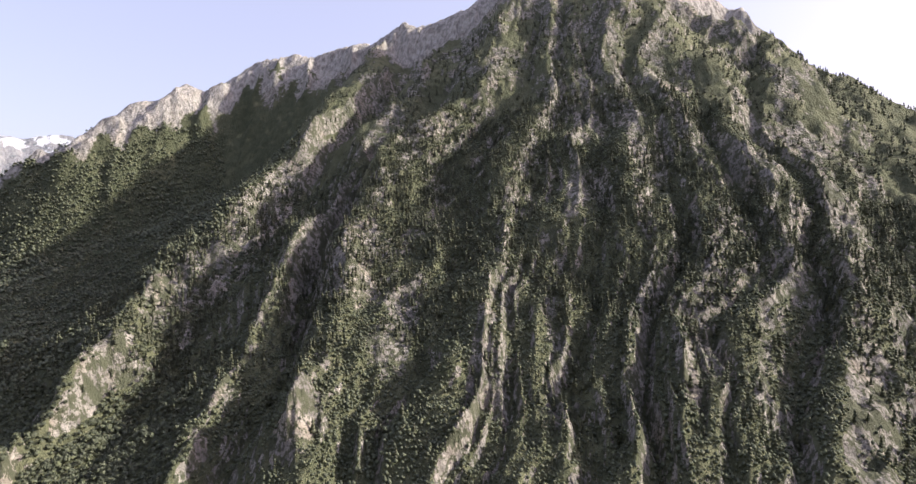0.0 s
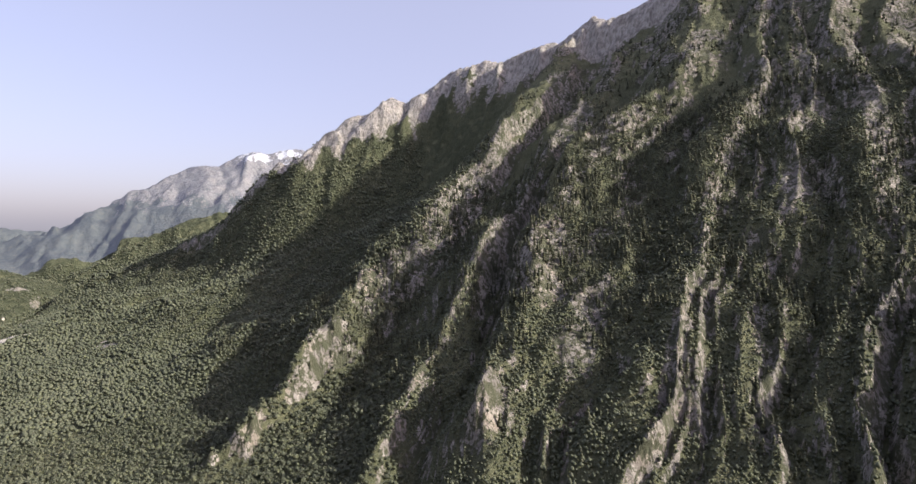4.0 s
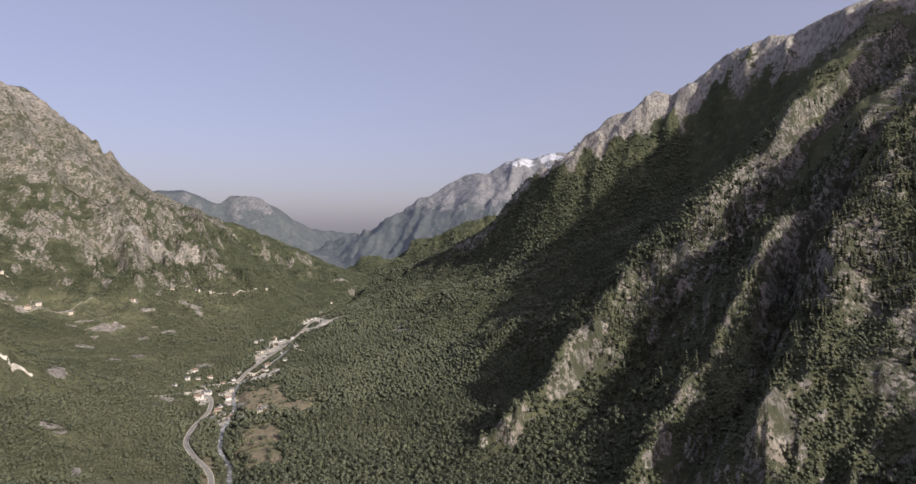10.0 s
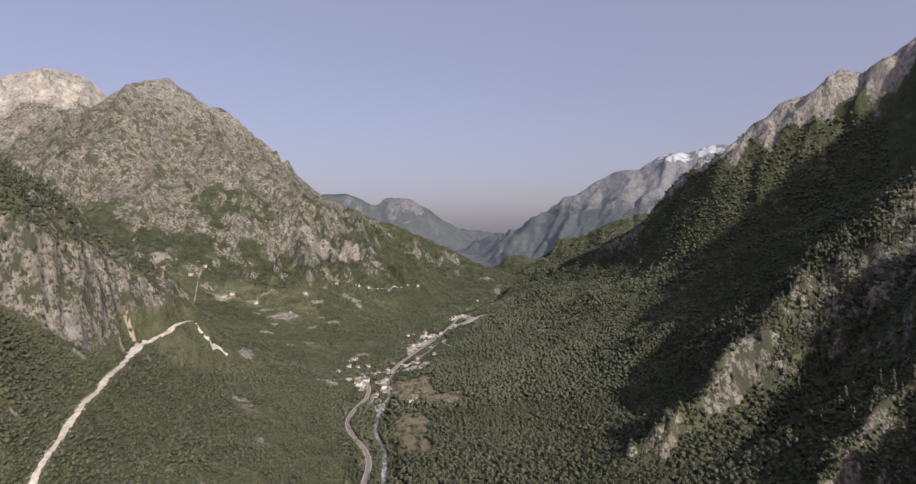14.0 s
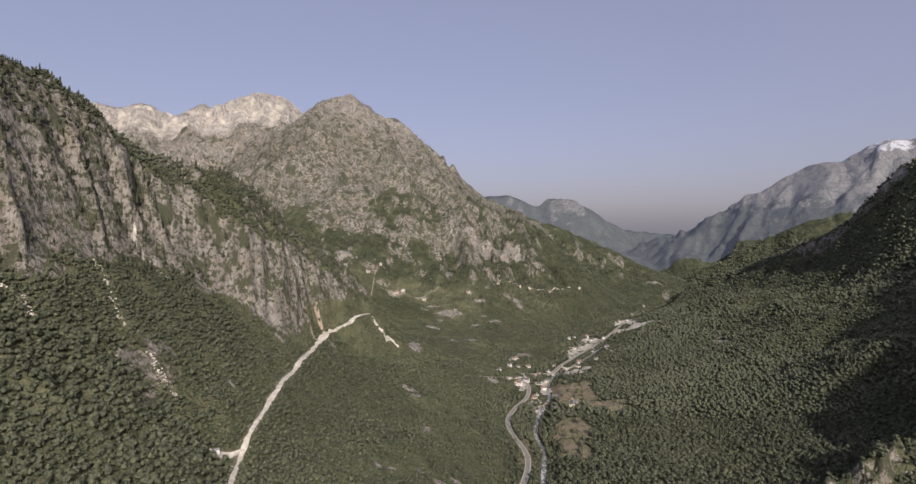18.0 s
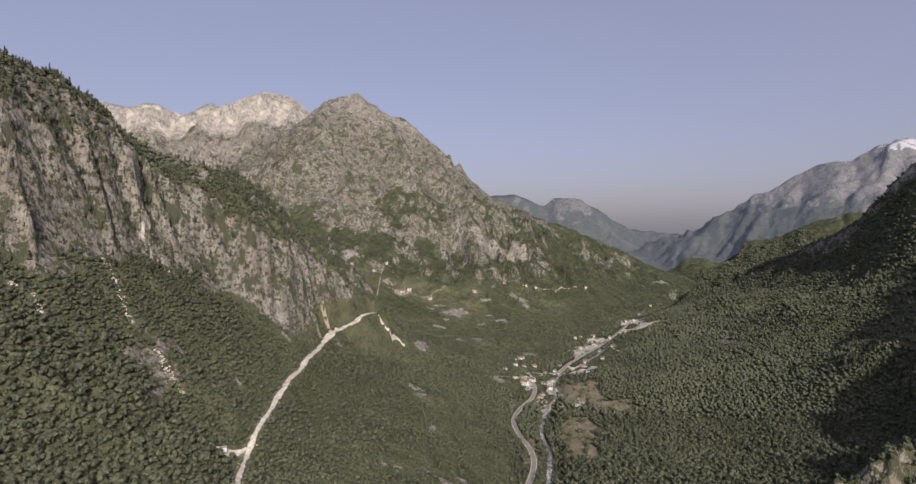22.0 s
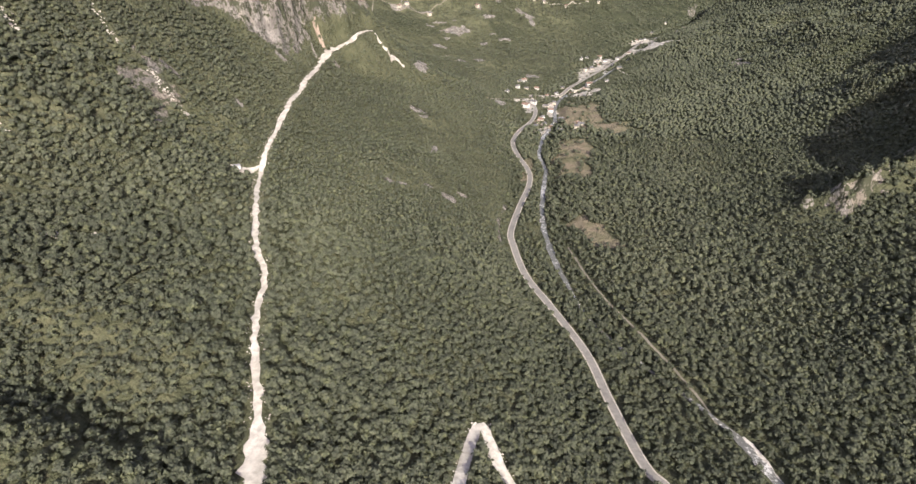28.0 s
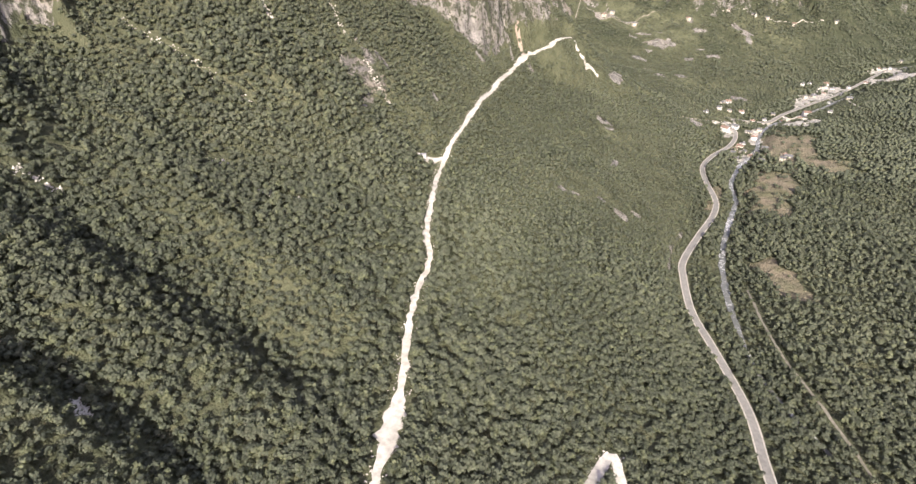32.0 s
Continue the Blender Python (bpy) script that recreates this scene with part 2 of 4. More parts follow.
def along(line, x, y):
    """Distance to a line of (x, y[, z]), the way along it, its z and the side (+ is left of its run)."""
    best = np.full(x.shape, 1e9)
    s_at, z_at, side = np.zeros(x.shape), np.zeros(x.shape), np.zeros(x.shape)
    run = 0.0
    for a, b in zip(line[:-1], line[1:]):
        dx, dy = b[0] - a[0], b[1] - a[1]
        length = math.hypot(dx, dy)
        t = np.clip(((x - a[0]) * dx + (y - a[1]) * dy) / length**2, 0, 1)
        d = np.hypot(x - a[0] - t * dx, y - a[1] - t * dy)
        near = d < best
        best = np.where(near, d, best)
        s_at = np.where(near, run + t * length, s_at)
        if len(a) > 2:
            z_at = np.where(near, a[2] + t * (b[2] - a[2]), z_at)
        side = np.where(near, np.sign(dx * (y - a[1]) - dy * (x - a[0])), side)
        run += length
    return best, s_at, z_at, side


def roof(line, x, y, width, power):
    """A mountain: height falls off from its crest to nothing at the width."""
    high = np.zeros(x.shape)
    for a, b in zip(line[:-1], line[1:]):
        dx, dy = b[0] - a[0], b[1] - a[1]
        t = np.clip(((x - a[0]) * dx + (y - a[1]) * dy) / (dx * dx + dy * dy), 0, 1)
        d = np.hypot(x - a[0] - t * dx, y - a[1] - t * dy)
        z = a[2] + t * (b[2] - a[2])
        w = width * (0.35 + 0.65 * np.clip(z / 900.0, 0, 1.05))
        high = np.maximum(high, z * np.clip(1 - d / w, 0, 1) ** power)
    return high


# valley bottom, crests: metres
VALLEY = [(230, -2500), (190, -900), (170, -400), (140, 100), (110, 300), (85, 500), (100, 750), (125, 1000), (190, 1190), (400, 1550),
          (620, 1930), (960, 2400), (1250, 2900), (1500, 5200)]
CREST_A = [(2400, -2600, 500), (2150, -1500, 440), (2000, -1050, 543), (1956, -919, 619), (1924, -807, 663), (1900, -724, 730), (1882, -660, 826),
           (1836, -497, 942), (1818, -435, 1003), (1775, -270, 1110), (1730, -60, 1180), (1712, 130, 1130), (1702, 332, 1002), (1715, 498, 965),
           (1719, 548, 986), (1726, 652, 924), (1731, 736, 932), (1734, 864, 903), (1736, 952, 916), (1740, 1088, 904)]
CREST_A += [(1644, 1215, 772), (1600, 1258, 801), (1561, 1293, 755), (1503, 1352, 725), (1458, 1398, 654), (1424, 1430, 569), (1393, 1453, 512), (1372, 1508, 442),
            (1318, 1676, 366), (1285, 1850, 316), (1240, 2024, 249), (1202, 2136, 196), (1141, 2260, 121), (1077, 2385, 58), (1018, 2468, 21)]
CREST_B = [(-1300, -700, 900), (-900, 100, 700), (-640, 520, 560), (-543, 654, 508), (-507, 731, 486), (-434, 845, 419), (-366, 898, 400), (-304, 942, 355),
           (-254, 978, 294), (-178, 1020, 207), (-150, 1030, 165)]
CREST_C = [(-2400, 1500, 500), (-1500, 2300, 480), (-1081, 2489, 629), (-937, 2528, 714), (-758, 2557, 827), (-675, 2552, 895), (-565, 2546, 952),
           (-487, 2561, 970), (-384, 2596, 892), (-278, 2632, 862), (-224, 2653, 748), (-114, 2697, 707), (-57, 2715, 615), (59, 2751, 531),
           (209, 2796, 476), (423, 2840, 388), (674, 2876, 297), (861, 2885, 189), (986, 2892, 121)]
# the white walls behind the western peak
CREST_G = [(-2200, 2300, 880), (-1742, 2615, 937), (-1642, 2677, 937), (-1558, 2728, 963), (-1415, 2786, 918), (-1313, 2822, 980), (-1184, 2868, 967),
           (-1157, 2878, 1030), (-1049, 2917, 1086), (-927, 2960, 1070), (-850, 2975, 976), (-700, 2990, 860)]
CREST_D = [(-500, 4300, 600), (300, 4189, 611), (404, 4180, 622), (530, 4179, 572), (640, 4188, 539), (707, 4191, 598), (880, 4163, 586), (1061, 4153, 480),
           (1199, 4142, 398), (1314, 4130, 306), (1407, 4120, 121)]
CREST_F = [(-400, 5200, 340), (600, 4760, 330), (1150, 4640, 335), (1500, 4520, 345), (1800, 4420, 310), (2600, 4100, 330)]
CREST_E = [(1379, 3970, 105), (1650, 3808, 326), (1865, 3651, 497), (2032, 3512, 598), (2153, 3394, 717), (2244, 3311, 753), (2325, 3254, 749), (2435, 3172, 845),
           (2553, 3077, 857), (2694, 2957, 905), (2735, 2844, 870), (2900, 2500, 820)]
# dry gullies of the western slope
GULLIES = [[(-520, 300), (-459, 284), (-419, 286), (-344, 263), (-270, 233), (-222, 223), (-175, 205)], [(-480, 190), (-364, 202), (-288, 208), (-223, 199)],
           [(-400, 120), (-271, 129), (-215, 132), (-141, 124)]]
# ribs of the eastern mountain, south to north: lines down its flank, height over the flank, where the gully to the north lies
RIBS = [([(1650, -760), (1100, -620), (700, -440), (480, -320)], 20, 0.38),
        ([(1700, -520), (1132, -368), (1006, -388), (804, -332), (684, -306), (587, -254), (488, -207)], 20, 0.38),
        ([(1700, -400), (1380, -324), (948, -275), (787, -264), (668, -201), (575, -168), (481, -150)], 17, 0.38),
        ([(1600, -210), (1198, -136), (971, -193), (857, -202), (694, -139), (596, -108), (504, -97)], 16, 0.38),
        ([(1600, -80), (1278, -70), (951, -90), (769, -84), (671, -70), (591, -56), (466, -36)], 18, 0.36),
        ([(1600, 10), (1020, 5), (856, 19), (703, 40), (610, 26), (541, 35), (474, 39)], 12, 0.40),
        ([(1600, 70), (1163, 50), (972, 100), (836, 117), (707, 116), (607, 115), (447, 108)], 20, 0.30),
        ([(1600, 190), (1157, 208), (1060, 314), (977, 357), (854, 364), (743, 340), (639, 314), (545, 297), (402, 255)], 46, 0.45),
        ([(1600, 400), (996, 440), (834, 430), (747, 428), (623, 402), (549, 397), (471, 380), (409, 366)], 36, 0.50),
        ([(1600, 540), (1223, 551), (998, 599), (835, 612), (758, 648), (614, 604), (497, 581), (415, 571)], 46, 0.55),
        ([(1650, 1130), (1267, 1080), (1142, 1097), (916, 1008), (684, 905), (505, 843)], 10, 0.50),
        ([(1500, 1560), (1057, 1343), (869, 1306), (694, 1236), (550, 1115), (392, 954)], 12, 0.50),
        ([(1500, 2000), (1100, 1900), (800, 1750), (500, 1450)], 8, 0.50)]


def fan(x, y):
    """Which two ribs a place of the eastern flank lies between (0 is the southernmost), the ribs' height there and the gully's place."""
    u, tall, low = np.zeros(x.shape), np.full(x.shape, float(RIBS[0][1])), np.full(x.shape, RIBS[0][2])
    lines = [np.interp(x, [p[0] for p in rib[0][::-1]], [p[1] for p in rib[0][::-1]]) for rib in RIBS]
    for k, (a, b) in enumerate(zip(lines[:-1], lines[1:])):
        f = np.clip((y - a) / np.maximum(b - a, 12.0), 0, 1)
        u = u + f
        tall = tall + f * (RIBS[k + 1][1] - RIBS[k][1])
        low = np.where(f > 0, RIBS[k][2], low)
    return u, tall, low


def height(x, y):
    """Height of the ground, and how bare its rock is (0 to 1)."""
    wx = x + 22 * fbm(x / 160, y / 160, 3, 50)
    wy = y + 22 * fbm(x / 160, y / 160, 3, 60)
    d, s, _, side = along(VALLEY, x, y)
    west = side > 0
    # the western foot: a steady slope up to the cliffs, gentler beyond the spur
    past = smooth(1020, 1230, y + 0.35 * x)
    up_west = np.clip(d - 14, 0, None)
    foot_w = up_west * (0.42 * (1 - past) + 0.2 * past) + np.clip(d - 260, 0, None) * 0.34 * (1 - past) * smooth(300, 520, y)
    foot_w = np.minimum(foot_w, 380) + 7 * fbm(x / 120, y / 120, 4, 3) * smooth(20, 160, d)
    foot_e = np.clip(d - 45, 0, None) * 0.1
    foot_e = np.minimum(foot_e, 45) + 5 * fbm(x / 110, y / 110, 4, 4) * smooth(60, 200, d)
    base = np.where(west, foot_w, foot_e)
    # gullies down the western slope
    gully = ridged(y / 135 + x / 700 + 0.25 * vnoise(x / 150, y / 150, 8), x / 700, 3, 9)
    base = base + np.where(west, (gully - 0.6) * 30 * smooth(190, 380, d) * (1 - past), 0)
    for line in GULLIES:
        dg, sg, _, _ = along(line, wx, wy)
        base = base - 14 * np.clip(1 - dg / 46, 0, 1) * smooth(0, 60, sg)
    # terraced hills beyond the spur
    base = base + np.where(west, past * smooth(40, 400, d) * 26 * fbm(x / 260, y / 260, 4, 12), 0)

    base = base + smooth(2500, 3700, y) * 150
    da, sa_, _, _ = along(CREST_A, x, y)
    free = smooth(20, 300, da)
    a = roof(CREST_A, x + (wx - x) * free, y + (wy - y) * free, 1400, 1.38)
    # the slope falls back north of the long rib
    ru, tall, low = fan(wx, wy)
    a = a * (1 - (0.3 * smooth(9.05, 9.75, ru) + 0.26 * np.clip((ru - 9.5) / 2, 0, 1)) * smooth(40, 320, da))
    inside, flank = smooth(0, 120, a), smooth(8, 110, a)
    # ribs: a shaded northern side, a gully, a sunny southern wall
    fr = ru + 0.06 * fbm(x / 130, y / 130, 3, 22)
    fr = fr - np.floor(fr)
    shape = np.where(fr < low, 1 - 2 * (fr / low) ** 1.3, 1 - 2 * ((1 - fr) / (1 - low)) ** 1.05)
    down = smooth(40, 330, da) * smooth(0, 90, a)
    a = a + tall * shape * down * (0.78 + 0.5 * vnoise(wx / 190, ru * 1.7, 32))
    # rock walls stand along the sunny side of the ribs
    a = a + 26 * smooth(0.74, 0.9, fr) * smooth(1.0, 0.93, fr) * down * smooth(-0.2, 0.5, fbm(wx / 120, ru, 2, 31)) * (tall > 22)
    crag = smooth(-0.35, 0.5, fbm(x / 260, y / 260, 3, 26))
    fine = ridged(ru * 3.3 + 0.35 * fbm(x / 110, y / 110, 2, 23), x / 330, 3, 24)
    thin = ridged(ru * 10 + 0.5 * fbm(x / 45, y / 45, 2, 28), x / 110, 2, 29)
    a = a + flank * smooth(20, 160, da) * ((fine - 0.55) * (20 + 18 * crag) + (thin - 0.55) * (3 + 5 * crag))
    a = a + flank * 5 * fbm(x / 22, y / 22, 3, 25) * smooth(10, 60, da)
    # a round wooded hump high on the long rib
    a = a + 42 * np.exp(-(np.hypot(x - 1130, y - 560) / 85) ** 2)
    # a bluff at the foot of the long rib
    bluff = np.hypot(wx - 415, wy - 560) + 11 * vnoise(x / 11, y / 11, 37) + 9 * vnoise(x / 27, y / 27, 39)
    a = a + 24 * smooth(32, 16, bluff) * (0.75 + 0.35 * vnoise(x / 9, y / 9, 40))
    # cliffs under the crest: a broken wall with towers
    wall = smooth(12, 75, da + 22 * vnoise(sa_ / 40, da / 60, 35)) * smooth(620, 160, da)
    a = a - inside * wall * 55 * (0.6 + 0.5 * vnoise(sa_ / 150, sa_ * 0, 36)) * smooth(60, 330, a)
    a = a + inside * smooth(260, 60, da) * smooth(0, 50, da) * (85 * (ridged(sa_ / 135 + 0.4 * fbm(x / 120, y / 120, 3, 38), da / 190, 3, 27, 0.4) - 0.5))
    a = a + inside * 15 * (ridged(sa_ / 78, da / 90, 2, 30) - 0.5) * smooth(80, 20, da)

    # the western ridge: a wooded brow, a wall of pillars below it
    db, sb, zb, sideb = along(CREST_B, wx, wy)
    pillar = ridged(sb / 62 + 0.3 * vnoise(x / 60, y / 60, 31), db / 400, 3, 32)
    brow = 105 + 80 * (pillar - 0.55) + 25 * vnoise(sb / 130, sb * 0, 34)
    b = zb - 0.85 * np.minimum(db, brow) - 2.1 * np.clip(db - brow, 0, None)
    b = np.where(sideb > 0, np.maximum(b, zb - 0.75 * db), b)
    b = np.maximum(b, 0)
    b = b + smooth(20, 120, b) * (5 * fbm(x / 18, y / 18, 3, 33) + 14 * (pillar - 0.5))

    dc, sc, _, _ = along(CREST_C, x, y)
    c = roof(CREST_C, x + (wx - x) * smooth(20, 300, dc), y + (wy - y) * smooth(20, 300, dc), 1150, 1.15)
    c = c + smooth(40, 260, c) * (0.3 + 0.7 * smooth(0, 110, dc)) * (165 * (ridged(sc / 260 + 0.3 * fbm(x / 260, y / 260, 2, 43), dc / 900, 4, 41) - 0.55) * smooth(0, 250, dc) + 68 * (ridged(sc / 105 + 0.3 * fbm(x / 90, y / 90, 2, 47), dc / 260, 3, 44) - 0.5)
                                  + 5 * fbm(x / 30, y / 30, 3, 42))
    # the white walls in the west stand in steps
    dg, sg, _, _ = along(CREST_G, x, y)
    g = roof(CREST_G, x + (wx - x) * smooth(20, 300, dg), y + (wy - y) * smooth(20, 300, dg), 900, 0.8)
    g = g + smooth(100, 400, g) * (0.25 + 0.75 * smooth(0, 100, dg)) * 130 * (ridged(sg / 230 + 0.3 * fbm(x / 150, y / 150, 3, 56), dg / 170, 4, 57, 0.45) - 0.55)
    ddist, sd, _, _ = along(CREST_D, x, y)
    dd = roof(CREST_D, x + (wx - x) * smooth(20, 300, ddist), y + (wy - y) * smooth(20, 300, ddist), 900, 1.0)
    dd = dd + smooth(120, 480, dd) * (0.3 + 0.7 * smooth(0, 120, ddist)) * 110 * (ridged(sd / 190 + 0.3 * fbm(x / 200, y / 200, 3, 53), ddist / 350, 5, 46) - 0.5)
    de, se, _, _ = along(CREST_E, x, y)
    e = roof(CREST_E, x + (wx - x) * smooth(20, 300, de), y + (wy - y) * smooth(20, 300, de), 1500, 1.1)
    e = e + smooth(20, 200, e) * (0.3 + 0.7 * smooth(0, 140, de)) * (140 * (ridged(se / 300 + 0.3 * fbm(x / 300, y / 300, 3, 52), de / 420, 5, 48) - 0.5))

    f = roof(CREST_F, wx, wy, 500, 0.8) * (1 + 0.03 * fbm(x / 200, y / 200, 3, 55))
    high = np.maximum.reduce([a, b, c, dd, e, f, g])
    k = 22.0
    z = np.maximum(base, high) + k * np.log1p(np.exp(-np.abs(base - high) / k)) - k * 0.0
    z = z - k * np.log(2) * np.exp(-((base - high) / 60) ** 2) * 0.5
    z = z - smooth(60, 20, d) * np.clip(z, 0, None) * smooth(2650, 2300, y)          # flat by the stream
    return z


# ---- lines on the land ----
ROAD = spline([(190, -80), (160, 100), (134, 213), (120, 242), (110, 300), (103, 353), (82, 420), (65, 470), (57, 530), (57, 564), (74, 636), (92, 702),
               (97, 755), (86, 829), (84, 884), (101, 947), (132, 1018), (144, 1098), (122, 1166), (201, 1195), (249, 1279), (317, 1396),
               (410, 1553), (509, 1749), (602, 1932), (680, 2010), (842, 2243), (975, 2396), (1098, 2503)], 6)
RIVER = spline([(230, 60), (205, 180), (186, 262), (150, 330), (118, 400), (103, 480), (98, 541), (100, 615), (110, 686), (124, 771), (122, 832), (140, 920),
                (172, 1010), (185, 1100), (215, 1190), (270, 1270), (340, 1380), (440, 1560), (560, 1760)], 6)
DIRT_ROAD = spline([(-66, 60), (-84, 120), (-93, 154), (-98, 176), (-102, 196), (-115, 233), (-127, 271), (-136, 321), (-151, 350), (-181, 444), (-190, 490), (-193, 535), (-199, 609), (-205, 726), (-204, 867), (-174, 908), (-153, 960)], 4)
HAIRPIN = spline([(-16, 120), (-4, 180), (4, 218), (10, 239), (14, 241), (20, 222), (32, 191), (46, 140)], 4)
SPUR_TRACK = spline([(-152, 954), (-139, 946), (-125, 941), (-115, 966), (-101, 972)], 4)
JUNCTION_TRACK = spline([(-227, 889), (-219, 882), (-204, 871)], 3)
PAD = spline([(-207, 466), (-204, 474), (-195, 484), (-191, 488)], 3)
STREAM_TRACK = spline([(117, 528), (125, 472), (135, 424), (145, 391), (159, 350), (168, 324), (176, 296), (178, 273)], 4)
GRAVEL_BAR = spline([(190, 262), (195, 246), (198, 222)], 4)
SCREES = [spline(q, 4) for q in [[(-447, 377), (-407, 376), (-376, 374), (-348, 373), (-317, 374)], [(-385, 585), (-361, 568), (-323, 529), (-313, 526)],
                                 [(-287, 515), (-270, 503), (-251, 496)], [(-304, 292), (-289, 305)], [(-252, 287), (-227, 303)], [(-396, 479), (-387, 486), (-373, 488)],
                                 [(-382, 483), (-364, 474)], [(-352, 200), (-330, 208)], [(-214, 109), (-202, 104)], [(-392, 673), (-348, 665)]]]
YARDS = [[(506, 1739), (556, 1783), (566, 1687), (607, 1701), (621, 1653), (612, 1622), (581, 1637), (528, 1591), (471, 1607)],
         [(526, 1844), (595, 1943), (640, 1933), (573, 1731), (582, 1881), (525, 1822)],
         [(352, 1555), (402, 1605), (439, 1598), (389, 1536), (351, 1528)],
         [(300, 1443), (359, 1511), (394, 1536), (360, 1463), (325, 1432), (278, 1329), (285, 1402)],
         [(210, 1173), (238, 1186), (273, 1202), (295, 1229), (292, 1199), (262, 1164), (227, 1160)],
         [(244, 1250), (291, 1291), (276, 1214), (245, 1220)],
         [(167, 1099), (191, 1131), (182, 1061), (167, 1033)],
         [(118, 1104), (138, 1119), (147, 1081), (127, 1061)],
         [(124, 946), (147, 964), (147, 947), (124, 930)],
         [(96, 1102), (146, 1165), (151, 1158), (102, 1096)]]
OUTCROP_SPOTS = [(1, 1601, 20, 9), (-19, 1577, 17, 8), (-45, 1540, 8, 8), (-56, 1622, 21, 6), (-90, 1603, 12, 5), (-30, 1637, 10, 5), (55, 1555, 13, 8), (116, 1598, 12, 10), (81, 1620, 9, 6), (170, 1791, 17, 10), (193, 1789, 11, 8), (206, 1766, 9, 13), (-160, 1675, 29, 4), (-109, 1665, 25, 4), (-37, 1419, 12, 4), (-3, 1342, 13, 14), (-76, 1014, 10, 25), (143, 1891, 14, 5), (144, 1854, 18, 4), (50, 1742, 11, 8), (165, 1321, 14, 18), (24, 2012, 43, 12), (89, 2052, 55, 40), (156, 2071, 49, 10), (216, 2111, 32, 25), (915, 2518, 40, 16), (315, 2101, 20, 40), (-71, 1488, 8, 9), (204, 1896, 18, 4), (647, 1586, 15, 11), (-70, 836, 11, 9), (-60, 817, 8, 6), (-68, 567, 8, 4), (-38, 581, 4, 4), (-80, 563, 5, 4), (-16, 572, 10, 6), (0, 596, 5, 4), (72, 1058, 10, 13), (-39, 723, 4, 12), (-255, 768, 12, 15), (625, 1290, 15, 24), (640, 1330, 12, 14), (-238, 742, 7, 4), (-230, 561, 6, 4)]
HILL_ROADS = [spline(q, 5) for q in [[(-199, 984), (-250, 1683), (-201, 1727)], [(-230, 1666), (-160, 1681), (-105, 1663), (-36, 1756)], [(-177, 1671), (-87, 1649)], [(124, 1852), (183, 1888), (276, 1905), (422, 2018)], [(47, 1059), (110, 1119), (187, 1185), (226, 1227)], [(355, 1495), (381, 1411), (393, 1323)]]]
# houses: place, turn, length, storeys, kind
HOUSES = [(126, 1099, -33, 14, 2, 0), (144, 1117, -29, 12, 2, 2), (169, 1108, -30, 9, 1, 1), (173, 1077, 6, 10, 2, 0), (146, 1013, -19, 10, 1, 3), (148, 983, 54, 11, 1, 1), (136, 994, 45, 9, 1, 3), (171, 994, -1, 9, 1, 2), (184, 1013, -8, 10, 1, 1), (158, 969, 37, 8, 1, 3), (209, 952, -13, 11, 1, 1), (204, 962, 37, 8, 1, 3), (169, 926, -36, 9, 1, 1), (137, 1263, 34, 12, 2, 0), (126, 1257, 47, 9, 1, 1), (163, 1229, -20, 9, 1, 0), (290, 1286, 15, 14, 3, 0), (272, 1257, 41, 12, 1, 0), (251, 1234, 10, 12, 1, 2), (566, 1900, 52, 12, 1, 0), (588, 1926, 25, 10, 1, 2), (389, 1412, 7, 12, 1, 1), (378, 1593, 29, 14, 1, 0), (391, 1575, 16, 12, 1, 2), (334, 1473, 24, 12, 1, 1), (488, 1690, -6, 9, 1, 0), (997, 2388, -36, 12, 1, 1),
          (118, 1200, -40, 8, 2, 2), (138, 1207, -3, 8, 1, 1), (92, 1159, 34, 8, 1, 2), (189, 1136, -19, 8, 2, 1), (239, 1226, 18, 8, 1, 0), (542, 1866, -35, 8, 1, 2), (604, 1933, 2, 8, 2, 2), (368, 1564, 39, 8, 1, 1), (337, 1487, -14, 8, 1, 2), (313, 1448, 23, 8, 2, 1), (362, 1511, -30, 8, 1, 0), (336, 1554, 7, 8, 1, 2), (316, 1525, 44, 8, 2, 2), (133, 973, -9, 8, 1, 1), (151, 1028, 28, 8, 1, 2), (198, 932, -25, 8, 2, 1), (180, 1185, 12, 8, 1, 0), (356, 1422, 49, 8, 1, 2), (402, 1519, -4, 8, 2, 2), (682, 1871, 33, 8, 1, 1), (758, 1911, -20, 8, 1, 2), (752, 2192, 17, 8, 2, 1), (759, 2009, -36, 8, 1, 0), (330, 1288, 1, 8, 1, 2), (431, 1599, 38, 8, 2, 2), (226, 1262, -15, 8, 1, 1), (204, 1211, 22, 8, 1, 2), (644, 1946, -31, 8, 2, 1)]


# ---- the ground: one sheet, finer where the land is near ----
turns = np.radians(np.concatenate([np.arange(-128, 86, 0.205), np.arange(86, 232, 3.0)]))
ranges = np.concatenate([np.arange(0, 120, 10), np.geomspace(120, 480, 100), np.geomspace(483, 2000, 245), np.geomspace(2012, 4950, 100), np.array([5600, 7000, 9000])])
GX, GY = -np.sin(turns)[:, None] * ranges, np.cos(turns)[:, None] * ranges
GZ = height(GX, GY)


